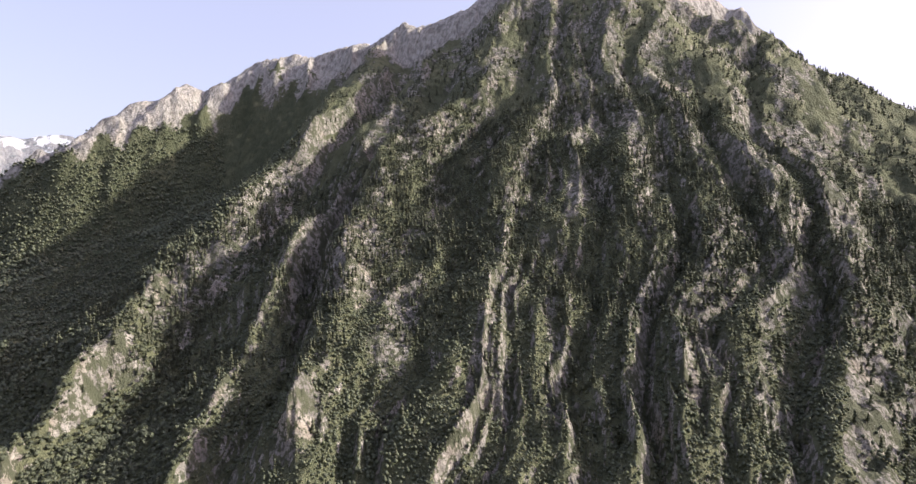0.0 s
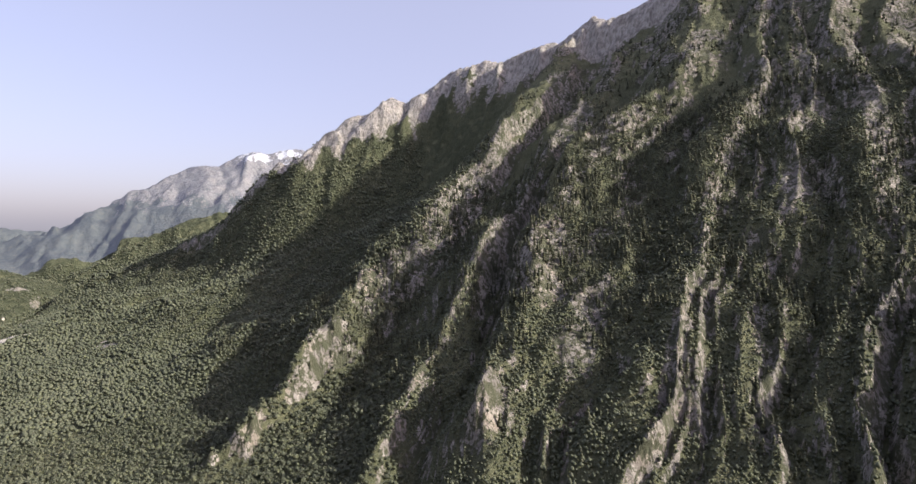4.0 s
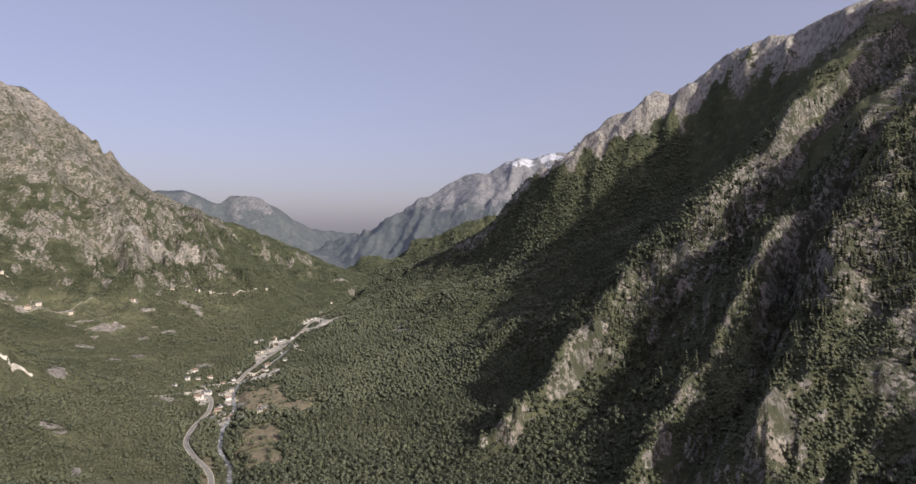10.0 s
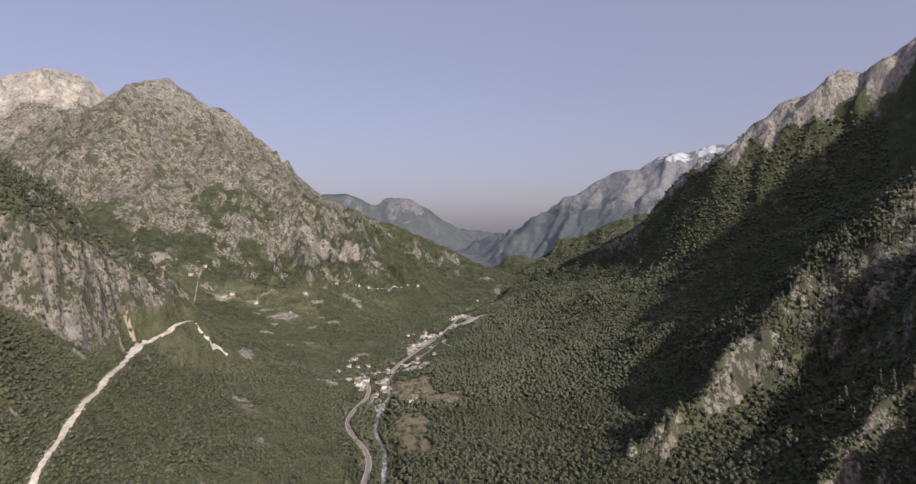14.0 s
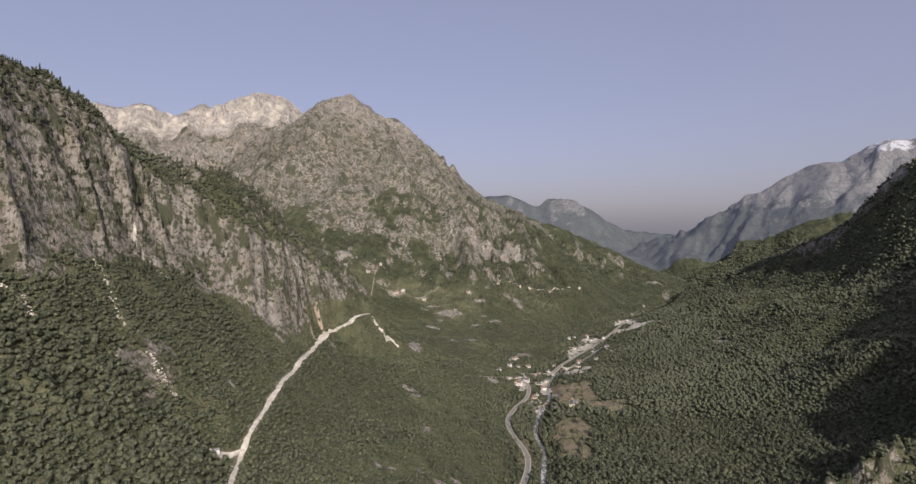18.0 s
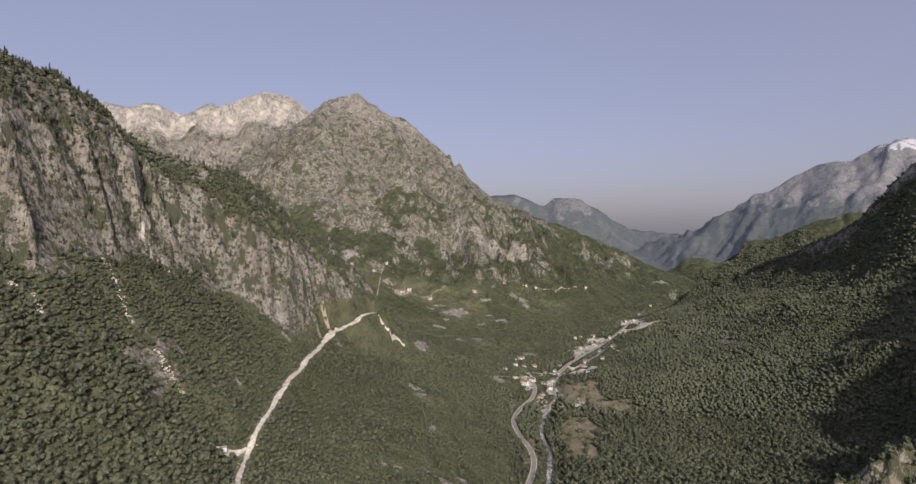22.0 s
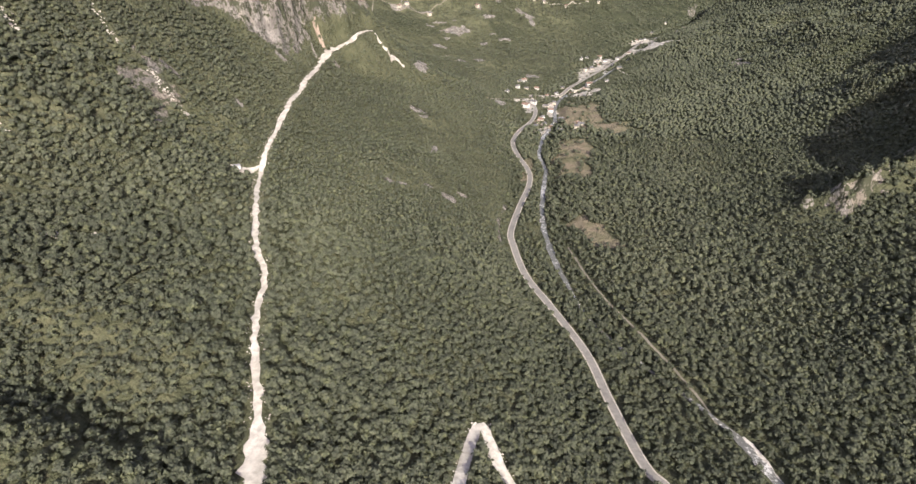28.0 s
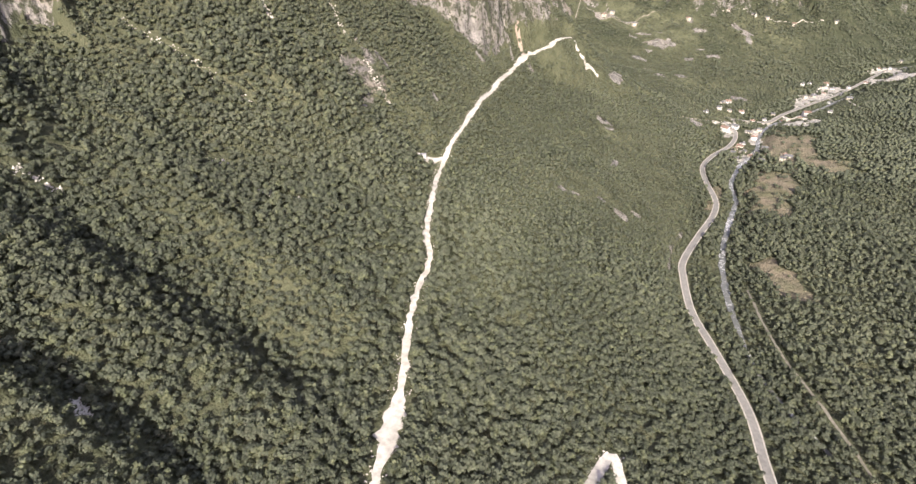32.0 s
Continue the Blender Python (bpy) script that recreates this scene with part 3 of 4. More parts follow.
def bench(line, half, reach, sink=0.0):
    """Cut a level bench for a road into the land."""
    global GZ
    sel = np.nonzero((GX > line[:, 0].min() - reach) & (GX < line[:, 0].max() + reach) & (GY > line[:, 1].min() - reach) & (GY < line[:, 1].max() + reach))
    x, y = GX[sel], GY[sel]
    level = height(line[:, 0], line[:, 1])
    level = np.convolve(np.pad(level, 6, mode="edge"), np.ones(13) / 13, "valid") - sink
    best, z = np.full(x.shape, 1e9), np.zeros(x.shape)
    for p, h in zip(line, level):
        d = np.hypot(x - p[0], y - p[1])
        nearer = d < best
        best[nearer], z[nearer] = d[nearer], h
    w = smooth(half, half + reach, best)
    GZ[sel] = GZ[sel] * w + z * (1 - w)


bench(ROAD, 6, 14)
bench(DIRT_ROAD, 7, 14)
bench(HAIRPIN, 4, 10)
bench(RIVER, 6, 16, 4.0)


def ground(x, y):
    """Height of the sheet at places (arrays)."""
    a = np.mod(np.arctan2(-x, y) - turns[0], 2 * np.pi) + turns[0]
    r = np.hypot(x, y)
    i = np.clip(np.searchsorted(turns, a) - 1, 0, len(turns) - 2)
    j = np.clip(np.searchsorted(ranges, r) - 1, 0, len(ranges) - 2)
    u = np.clip((a - turns[i]) / (turns[i + 1] - turns[i]), 0, 1)
    v = np.clip((r - ranges[j]) / (ranges[j + 1] - ranges[j]), 0, 1)
    return (GZ[i, j] * (1 - u) + GZ[i + 1, j] * u) * (1 - v) + (GZ[i, j + 1] * (1 - u) + GZ[i + 1, j + 1] * u) * v


def far_from(line, x, y, reach):
    """Distance to a line of close points, up to the reach."""
    best = np.full(x.shape, reach * 1.0)
    idx = np.nonzero((x > line[:, 0].min() - reach) & (x < line[:, 0].max() + reach) & (y > line[:, 1].min() - reach) & (y < line[:, 1].max() + reach))
    if len(idx[0]):
        px_, py_ = x[idx], y[idx]
        b = best[idx]
        for p in line:
            b = np.minimum(b, np.hypot(px_ - p[0], py_ - p[1]))
        best[idx] = b
    return best


def ellipse(x, y, cx, cy, rx, ry, turn=0.0):
    c, s = math.cos(radians(turn)), math.sin(radians(turn))
    u, v = ((x - cx) * c + (y - cy) * s) / rx, (-(x - cx) * s + (y - cy) * c) / ry
    ragged = 0.45 * vnoise(x / (0.5 * min(rx, ry) + 8), y / (0.5 * min(rx, ry) + 8), 90) + 0.2 * vnoise(x / 9, y / 9, 91)
    return smooth(1.3, 0.75, np.maximum(np.abs(u), np.abs(v)) * 0.6 + np.hypot(u, v) * 0.4 + ragged)


def steepness(x, y, z):
    """Slope of the sheet, from its own points."""
    du = np.gradient(z, axis=0) / np.maximum(np.hypot(np.gradient(x, axis=0), np.gradient(y, axis=0)), 0.1)
    dv = np.gradient(z, axis=1) / np.maximum(np.hypot(np.gradient(x, axis=1), np.gradient(y, axis=1)), 0.1)
    return np.hypot(du, dv)


def yard_cover(corners):
    """1 inside a yard, with a ragged edge."""
    q = np.array(corners, float)
    x0, y0 = q.min(0) - 30
    x1, y1 = q.max(0) + 30
    cover = np.zeros(GX.shape)
    sel = np.nonzero((GX > x0) & (GX < x1) & (GY > y0) & (GY < y1))
    x = GX[sel] + 7 * vnoise(GX[sel] / 11, GY[sel] / 11, 96)
    y = GY[sel] + 12 * vnoise(GX[sel] / 13, GY[sel] / 13, 97)
    inside = np.zeros(x.shape, bool)
    for a, b in zip(q, np.roll(q, -1, 0)):
        cross = (a[1] > y) != (b[1] > y)
        inside ^= cross & (x < (b[0] - a[0]) * (y - a[1]) / ((b[1] - a[1]) or 1e-6) + a[0])
    cover[sel] = inside
    return cover


SLOPE = steepness(GX, GY, GZ)
near_a, _, _, _ = along(CREST_A, GX, GY)
near_c, _, _, _ = along(CREST_C, GX, GY)
near_e, _, _, _ = along(CREST_E, GX, GY)
near_g, _, _, _ = along(CREST_G, GX, GY)
patch = fbm(GX / 70, GY / 70, 3, 71)
near_b, _, _, _ = along(CREST_B, GX, GY)
flank_e = smooth(300, 420, GX) * (GY < 1900) * smooth(250, 420, near_a)
ROCK = smooth(1.0 + 0.3 * flank_e, 1.45 + 0.5 * flank_e, SLOPE + 0.4 * patch)
ROCK = np.maximum(ROCK, smooth(230, 120, near_b) * (GX > -520) * (GY > 560) * (0.42 + 0.35 * patch) * smooth(130, 190, GZ) * (GY < 1010))
ROCK = np.maximum(ROCK, smooth(120, 60, near_a + 40 * patch) * smooth(430, 560, GZ) * 0.9)
# the near western slope is wooded
ROCK = ROCK * (1 - 0.85 * (GX > -480) * (GX < 120) * smooth(470, 380, GY) * (GZ < 260))
road_off = far_from(DIRT_ROAD, GX, GY, 40)
ROCK = ROCK * np.where(GY < 840, smooth(14, 34, road_off), 1.0)
# bare rock on the southern walls of the eastern ribs
rib_at, _, rib_low = fan(GX, GY)
wooded = 1 - 0.85 * smooth(300, 420, GX) * (GY < 2400) * (GX < 1700) * smooth(9.15, 9.5, rib_at) * smooth(60, 120, near_a + 40 * patch)
rib_at = rib_at - np.floor(rib_at)
ROCK = np.maximum(ROCK, flank_e * smooth(0.0, 0.12, rib_at - rib_low) * smooth(70, 150, GZ + 30 * patch) * (0.36 + 0.5 * patch + 0.32 * smooth(0.72, 0.82, rib_at)))
ROCK = ROCK * wooded
ROCK = np.maximum(ROCK, smooth(620, 420, near_g) * smooth(380, 480, GZ))
ROCK = ROCK * (1 - 0.9 * smooth(215, 175, GZ) * smooth(-270, -220, GX) * (near_b < 300) * (GY > 850))
wall_c = 0.6 + 0.55 * fbm(GX / 150, GY / 150, 4, 72) + (GZ - 430) / 420 + 0.35 * (SLOPE - 0.9)
ROCK = np.maximum(ROCK, smooth(900, 500, near_c) * smooth(230, 310, GZ + 45 * patch) * smooth(0.2, 0.8, wall_c))
ROCK = np.maximum(ROCK, smooth(1100, 500, near_e) * smooth(330, 540, GZ + 80 * patch) * 0.75)
SNOW = 0.55 * smooth(620, 830, GZ) * smooth(600, 100, near_e)
ROCK = ROCK * (1 - 0.85 * smooth(2900, 3200, np.hypot(GX, GY)) * smooth(500, 390, GZ + 50 * patch))
FIELD = np.maximum.reduce([ellipse(GX, GY, 168, 790, 24, 66, -12), ellipse(GX, GY, 150, 550, 13, 40, 20), ellipse(GX, GY, 222, 1000, 32, 88, -4), ellipse(GX, GY, 262, 925, 30, 20, 10),
                           ellipse(GX, GY, 97, 774, 8, 44, -8)])
OUTCROPS = np.maximum.reduce([ellipse(GX, GY, x, y, rx, ry) for x, y, rx, ry in OUTCROP_SPOTS] + [ellipse(GX, GY, -33, 1590, 26, 12, 20), ellipse(GX, GY, 74, 1701, 22, 10, 10), ellipse(GX, GY, 104, 1590, 16, 9, 30), ellipse(GX, GY, -350, 1740, 30, 14, 15),
                              ellipse(GX, GY, -177, 1671, 26, 9, 10), ellipse(GX, GY, -60, 1480, 18, 9, 0), ellipse(GX, GY, 40, 1380, 14, 8, 40), ellipse(GX, GY, 200, 1790, 20, 8, 20)])
ROCK = np.maximum(ROCK, 0.85 * OUTCROPS)
PALE = np.maximum.reduce([0.5 * smooth(560, 300, near_g) * smooth(480, 640, GZ) * (near_g < near_c), 0.34 * OUTCROPS, 0.3 * smooth(1150, 1350, GY) * smooth(2500, 1900, GY) * (GX < 350) * smooth(60, 140, GZ) * smooth(330, 240, GZ)])
GRAVEL = np.maximum.reduce([ellipse(GX, GY, 180, 1098, 7, 40), ellipse(GX, GY, 225, 1192, 24, 8), ellipse(GX, GY, 125, 1094, 9, 8), ellipse(GX, GY, 150, 960, 9, 18), ellipse(GX, GY, 176, 1112, 12, 16)] + [yard_cover(q) for q in YARDS])
BARE = np.maximum.reduce([1.0 * smooth(150, 60, near_a) * smooth(400, 520, GZ), smooth(260, 40, near_c) * smooth(480, 700, GZ) * 0.35,
                          0.9 * smooth(600, 350, near_g) * (near_g < near_c), 0.4 * smooth(800, 300, near_e), 0.45 * OUTCROPS, 0.08 * smooth(1.3, 2.0, SLOPE) * (near_b < 300)])
for line in SCREES:
    GRAVEL = np.maximum(GRAVEL, smooth(2.6, 0.4, far_from(line, GX, GY, 20)) * (0.52 + 0.55 * vnoise(GX / 7, GY / 7, 95)))
# floor of the closed woods: under the western peak, on the northern foot of the eastern mountain and below the snowy one
hill_patch = fbm(GX / 130, GY / 130, 4, 73)
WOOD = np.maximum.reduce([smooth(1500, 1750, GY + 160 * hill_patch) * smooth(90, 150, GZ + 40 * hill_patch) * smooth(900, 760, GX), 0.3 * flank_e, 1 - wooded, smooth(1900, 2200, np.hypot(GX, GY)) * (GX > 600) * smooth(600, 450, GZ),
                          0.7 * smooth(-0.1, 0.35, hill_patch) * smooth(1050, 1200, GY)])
na, nr = GX.shape
ii, jj = np.meshgrid(np.arange(na), np.arange(nr - 1), indexing="ij")
a0, a1 = ii * nr + jj, ((ii + 1) % na) * nr + jj
quads = np.stack([a0, a0 + 1, a1 + 1, a1], -1)[:, :, ::-1]
LAYERS = (("rock", ROCK), ("snow", SNOW), ("field", FIELD), ("gravel", GRAVEL), ("pale", PALE), ("bare", BARE), ("wood", WOOD))
split = int(np.searchsorted(ranges, 3250))


def sheet(name, j0, j1, material, label):
    keep = np.arange(nr)[j0:j1 + 1]
    local = np.full(nr, -1)
    local[keep] = np.arange(len(keep))
    q = quads[:, j0:j1].reshape(-1, 4)
    q = (q // nr) * len(keep) + local[q % nr]
    me = bulk_mesh(name, np.stack([GX, GY, GZ], -1)[:, j0:j1 + 1].reshape(-1, 3), q, material)
    me.polygons.foreach_set("use_smooth", np.ones(len(q), bool))
    for key, data in LAYERS:
        me.attributes.new(key, "FLOAT", "POINT").data.foreach_set("value", data[:, j0:j1 + 1].astype(np.float32).ravel())
    return tagged(new(name, me), label, name, kind="structure")


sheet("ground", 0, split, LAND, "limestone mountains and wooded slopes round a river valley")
sheet("backdrop", split, nr - 1, HAZED_LAND, "far ridges and a snow-streaked limestone mountain, blue haze painted in")


# ---- roads and river: ribbons with sides ----
def ribbon(name, line, half, material, lift, label, category, uneven=0.0, seed=1, kind="structure", depth=3.0, parent=None, shift=0.0):
    t = np.gradient(line[:, :2], axis=0)
    t /= np.hypot(t[:, 0], t[:, 1])[:, None]
    n = np.stack([-t[:, 1], t[:, 0]], 1)
    rng = np.random.default_rng(seed)
    run = np.arange(len(line)) * 0.9
    w = np.broadcast_to(half, len(line)).astype(float)
    left = w * (1 + uneven * fbm(run, run * 0 + seed, 3, seed)) + shift
    right = w * (1 + uneven * fbm(run, run * 0 + seed + 9, 3, seed + 5)) - shift
    rows = []
    mid = ground(line[:, 0], line[:, 1])
    zs = []
    for k in (0, 0.25, 0.5, 0.75, 1):
        off = left * (1 - k) - right * k
        q = line[:, :2] + n * off[:, None]
        rows.append(q)
        zs.append(ground(q[:, 0], q[:, 1]))
    level = np.max(zs, axis=0) if not uneven else None
    if level is not None:
        kernel = np.ones(9) / 9
        level = np.maximum(np.convolve(np.pad(level, 4, mode="edge"), kernel, "valid"), level - 0.6)
    v, f = [], []
    cols = len(rows) + 2
    for i in range(len(line)):
        tops = [(*rows[c][i], (level[i] if level is not None else max(zs[c][i], mid[i] - 1.5)) + lift) for c in range(len(rows))]
        v.append((tops[0][0], tops[0][1], tops[0][2] - depth))
        v.extend(tops)
        v.append((tops[-1][0], tops[-1][1], tops[-1][2] - depth))
    for i in range(len(line) - 1):
        for c in range(cols - 1):
            f.append((i * cols + c + 1, i * cols + c, (i + 1) * cols + c, (i + 1) * cols + c + 1))
    ob = new(name, mesh_from(name, v, f, material))
    return tagged(ob, label, category, kind=kind) if parent is None else ob


ribbon("road", ROAD, 2.9, ASPHALT, 0.3, "two-lane worn grey asphalt road along the valley", "road", depth=2.5)
ribbon("road_edge_west", ROAD, 0.5, SHOULDER, 0.42, "pale concrete kerb along the valley road", "kerb", shift=3.35, seed=3)
ribbon("road_edge_east", ROAD, 0.5, SHOULDER, 0.42, "pale concrete kerb along the valley road", "kerb", shift=-3.35, seed=4)
run = np.arange(len(DIRT_ROAD))
wide = 2.2 + 1.1 * smooth(450, 700, DIRT_ROAD[:, 1]) + 3.4 * np.exp(-((DIRT_ROAD[:, 1] - 173) / np.where(DIRT_ROAD[:, 1] > 173, 24, 11)) ** 2) + 3.0 * np.exp(-((DIRT_ROAD[:, 1] - 870) / 40) ** 2)
ribbon("dirt_road", DIRT_ROAD, wide, DIRT, 0.35, "bright white crushed limestone track cut into the slope", "dirt road", uneven=0.5, seed=6)
ribbon("hairpin_track", HAIRPIN, 3.4, DIRT, 0.35, "white gravel hairpin bend in the forest", "dirt road", uneven=0.18, seed=7)
ribbon("junction_track", JUNCTION_TRACK, 2.6, CUT, 0.4, "raw brown cut of a new track under the cliff", "dirt road", uneven=0.4, seed=18)
ribbon("spur_track", SPUR_TRACK, 2.2, DIRT, 0.4, "narrow white track down the spur", "dirt road", uneven=0.3, seed=8)
ribbon("stream_track", STREAM_TRACK, 0.8, EARTH, 0.3, "narrow pale track through the wood by the river", "track", uneven=0.4, seed=12)
for n, line in enumerate(HILL_ROADS):
    ribbon("hill_track", line, 1.1, EARTH if n < 3 else SHOULDER, 0.3, "thin pale track across the terraced hill", "track", uneven=0.45, seed=30 + n)
ribbon("gravel_bar", GRAVEL_BAR, 2.2, DIRT, 0.35, "white gravel bar beside the stream", "gravel", uneven=0.4, seed=13)
ribbon("river", RIVER, 1.6 + 1.6 * smooth(440, 500, RIVER[:, 1]) + 1.8 * smooth(290, 250, RIVER[:, 1]), WATER, 0.5, "shallow mountain river with white rapids", "river", uneven=0.35, seed=9)

# ---- spoil and boulders thrown out beside the tracks ----
def rubble(name, line, count, reach, size, seed, label):
    rng = np.random.default_rng(seed)
    vs, fs, base = [], [], 0
    stone = np.array([(1, 0, 0), (-1, 0, 0), (0, 1, 0), (0, -1, 0), (0, 0, 1), (0, 0, -1)], float)
    tri = np.array([(0, 2, 4), (2, 1, 4), (1, 3, 4), (3, 0, 4), (2, 0, 5), (1, 2, 5), (3, 1, 5), (0, 3, 5)])
    pick = rng.integers(0, len(line) - 1, count)
    for k in range(count):
        a, b = line[pick[k]], line[pick[k] + 1]
        t = (b - a)[:2] / max(np.hypot(*(b - a)[:2]), 0.1)
        side = rng.choice((-1, 1)) * rng.uniform(reach[0], reach[1])
        x, y = a[0] - t[1] * side + rng.uniform(-2, 2), a[1] + t[0] * side + rng.uniform(-2, 2)
        s = size * rng.uniform(0.4, 1.6)
        v = stone * rng.uniform(0.6, 1.3, (6, 1)) * s * (1, 1, 0.7)
        z = float(ground(np.array([x]), np.array([y]))[0])
        vs.append(v + (x, y, z + 0.25 * s)), fs.append(tri + base)
        base += 6
    return tagged(new(name, bulk_mesh(name, np.concatenate(vs), np.concatenate(fs), DIRT)), label, "rubble", kind="stuff")


rubble("dirt_road_spoil", DIRT_ROAD, 1300, (1.6, 5.2), 0.45, 61, "white limestone spoil thrown out along the dirt road")
rubble("hairpin_spoil", HAIRPIN, 260, (2.6, 5.0), 0.6, 62, "white limestone spoil round the hairpin bend")
for n, line in enumerate(SCREES):
    rubble("scree", line, 110, (0.0, 2.6), 0.8, 70 + n, "pale limestone scree in a dry gully")

# ---- the woods ----
def clump(rng, tris):
    """A ragged ball of leaves: 8 or 20 triangles."""
    if tris == 8:
        v = np.array([(1, 0, 0), (-1, 0, 0), (0, 1, 0), (0, -1, 0), (0, 0, 1), (0, 0, -1)], float)
        f = np.array([(0, 2, 4), (2, 1, 4), (1, 3, 4), (3, 0, 4), (2, 0, 5), (1, 2, 5), (3, 1, 5), (0, 3, 5)])
    else:
        g = (1 + 5**0.5) / 2
        v = np.array([(-1, g, 0), (1, g, 0), (-1, -g, 0), (1, -g, 0), (0, -1, g), (0, 1, g), (0, -1, -g), (0, 1, -g), (g, 0, -1), (g, 0, 1), (-g, 0, -1), (-g, 0, 1)]) / 1.9
        f = np.array([(0, 11, 5), (0, 5, 1), (0, 1, 7), (0, 7, 10), (0, 10, 11), (1, 5, 9), (5, 11, 4), (11, 10, 2), (10, 7, 6), (7, 1, 8),
                      (3, 9, 4), (3, 4, 2), (3, 2, 6), (3, 6, 8), (3, 8, 9), (4, 9, 5), (2, 4, 11), (6, 2, 10), (8, 6, 7), (9, 8, 1)])
    v = v * rng.uniform(0.65, 1.3, (len(v), 1)) + rng.normal(0, 0.1, v.shape)
    return v, f


def leaves(rng, count, middle, radii, size):
    """Loose sprays of leaves over a dome."""
    d = rng.normal(0, 1, (count, 3))
    d[:, 2] = np.abs(d[:, 2]) * 1.1 - 0.35
    d /= np.linalg.norm(d, axis=1)[:, None]
    at = np.array(middle) + d * np.array(radii) * rng.uniform(0.78, 1.08, (count, 1))
    n = d + rng.normal(0, 0.32, d.shape)
    n /= np.linalg.norm(n, axis=1)[:, None]
    u = np.cross(n, rng.normal(0, 1, n.shape))
    u /= np.linalg.norm(u, axis=1)[:, None]
    w = np.cross(n, u)
    s = size * rng.uniform(0.6, 1.35, (count, 1))
    v = np.stack([at + u * s, at - u * s * 0.5 + w * s * 0.85, at - u * s * 0.5 - w * s * 0.85], 1).reshape(-1, 3)
    return v, np.arange(3 * count).reshape(-1, 3)


def crown(rng, sprays, size=0.16, core=8):
    """A broad crown about 1 wide and 1 high on the ground: lumps of leaves round a dark core."""
    v, f = clump(rng, core)
    v = v * (0.4, 0.4, 0.36) * (1.2 if not sprays else 1.0) + (0, 0, 0.55)
    vs, fs, base = [v], [f], len(v)
    lumps = 3 if sprays > 20 else 1
    for k in range(lumps if sprays else 0):
        ang = k * 2.1 + rng.uniform(-0.4, 0.4)
        off = 0.17 if lumps > 1 else 0.0
        rad = 0.34 if lumps > 1 else 0.46
        v, f = leaves(rng, sprays // lumps, (off * math.cos(ang), off * math.sin(ang), 0.6 + rng.uniform(-0.06, 0.08)), (rad, rad, rad * 0.85), size)
        vs.append(v), fs.append(f + base)
        base += len(v)
    return np.concatenate(vs), np.concatenate(fs)


def pine(rng, tiers, sides):
    """A narrow ragged conifer, 1 high."""
    vs, fs, base = [], [], 0
    for k in range(tiers):
        z0, z1 = 0.16 + 0.72 * k / tiers, 0.16 + 0.84 * (k + 1.35) / (tiers + 0.35)
        rad = 0.2 * (1 - 0.72 * k / tiers)
        ang = np.arange(sides) / sides * 2 * np.pi + rng.uniform(0, 6)
        rr = rad * rng.uniform(0.55, 1.3, sides)
        ring = np.stack([rr * np.cos(ang), rr * np.sin(ang), z0 + rng.uniform(-0.05, 0.05, sides)], 1)
        v = np.concatenate([ring, [[rng.normal(0, 0.015), rng.normal(0, 0.015), min(z1, 1.0)]], [[0, 0, z0 + 0.06]]])
        f = [(i, (i + 1) % sides, sides) for i in range(sides)] + [((i + 1) % sides, i, sides + 1) for i in range(sides)]
        vs.append(v), fs.append(np.array(f) + base)
        base += len(v)
    trunk = np.array([(-0.012, 0, -0.03), (0.012, 0.01, -0.03), (0, -0.012, -0.03), (0, 0, 0.5)])
    vs.append(trunk), fs.append(np.array([(0, 1, 3), (1, 2, 3), (2, 0, 3)]) + base)
    return np.concatenate(vs), np.concatenate(fs)


def scatter(seed, step, r0, r1, t0=-127.0, t1=69.0):
    """Places about a step apart between two distances, thinned at random."""
    rng = np.random.default_rng(seed)
    n = int(r1 / step)
    gx, gy = np.meshgrid(np.arange(-n, n + 1) * step, np.arange(-n, n + 1) * step)
    x = (gx + rng.uniform(-0.48, 0.48, gx.shape) * step).ravel()
    y = (gy + rng.uniform(-0.48, 0.48, gx.shape) * step).ravel()
    r, a = np.hypot(x, y), np.degrees(np.arctan2(-x, y))
    keep = (r > r0) & (r < r1) & (a > t0) & (a < t1)
    return x[keep], y[keep], rng


def sample(grid, x, y):
    i = np.clip(np.searchsorted(turns, np.arctan2(-x, y)), 0, len(turns) - 1)
    j = np.clip(np.searchsorted(ranges, np.hypot(x, y)), 0, len(ranges) - 1)
    return grid[i, j]


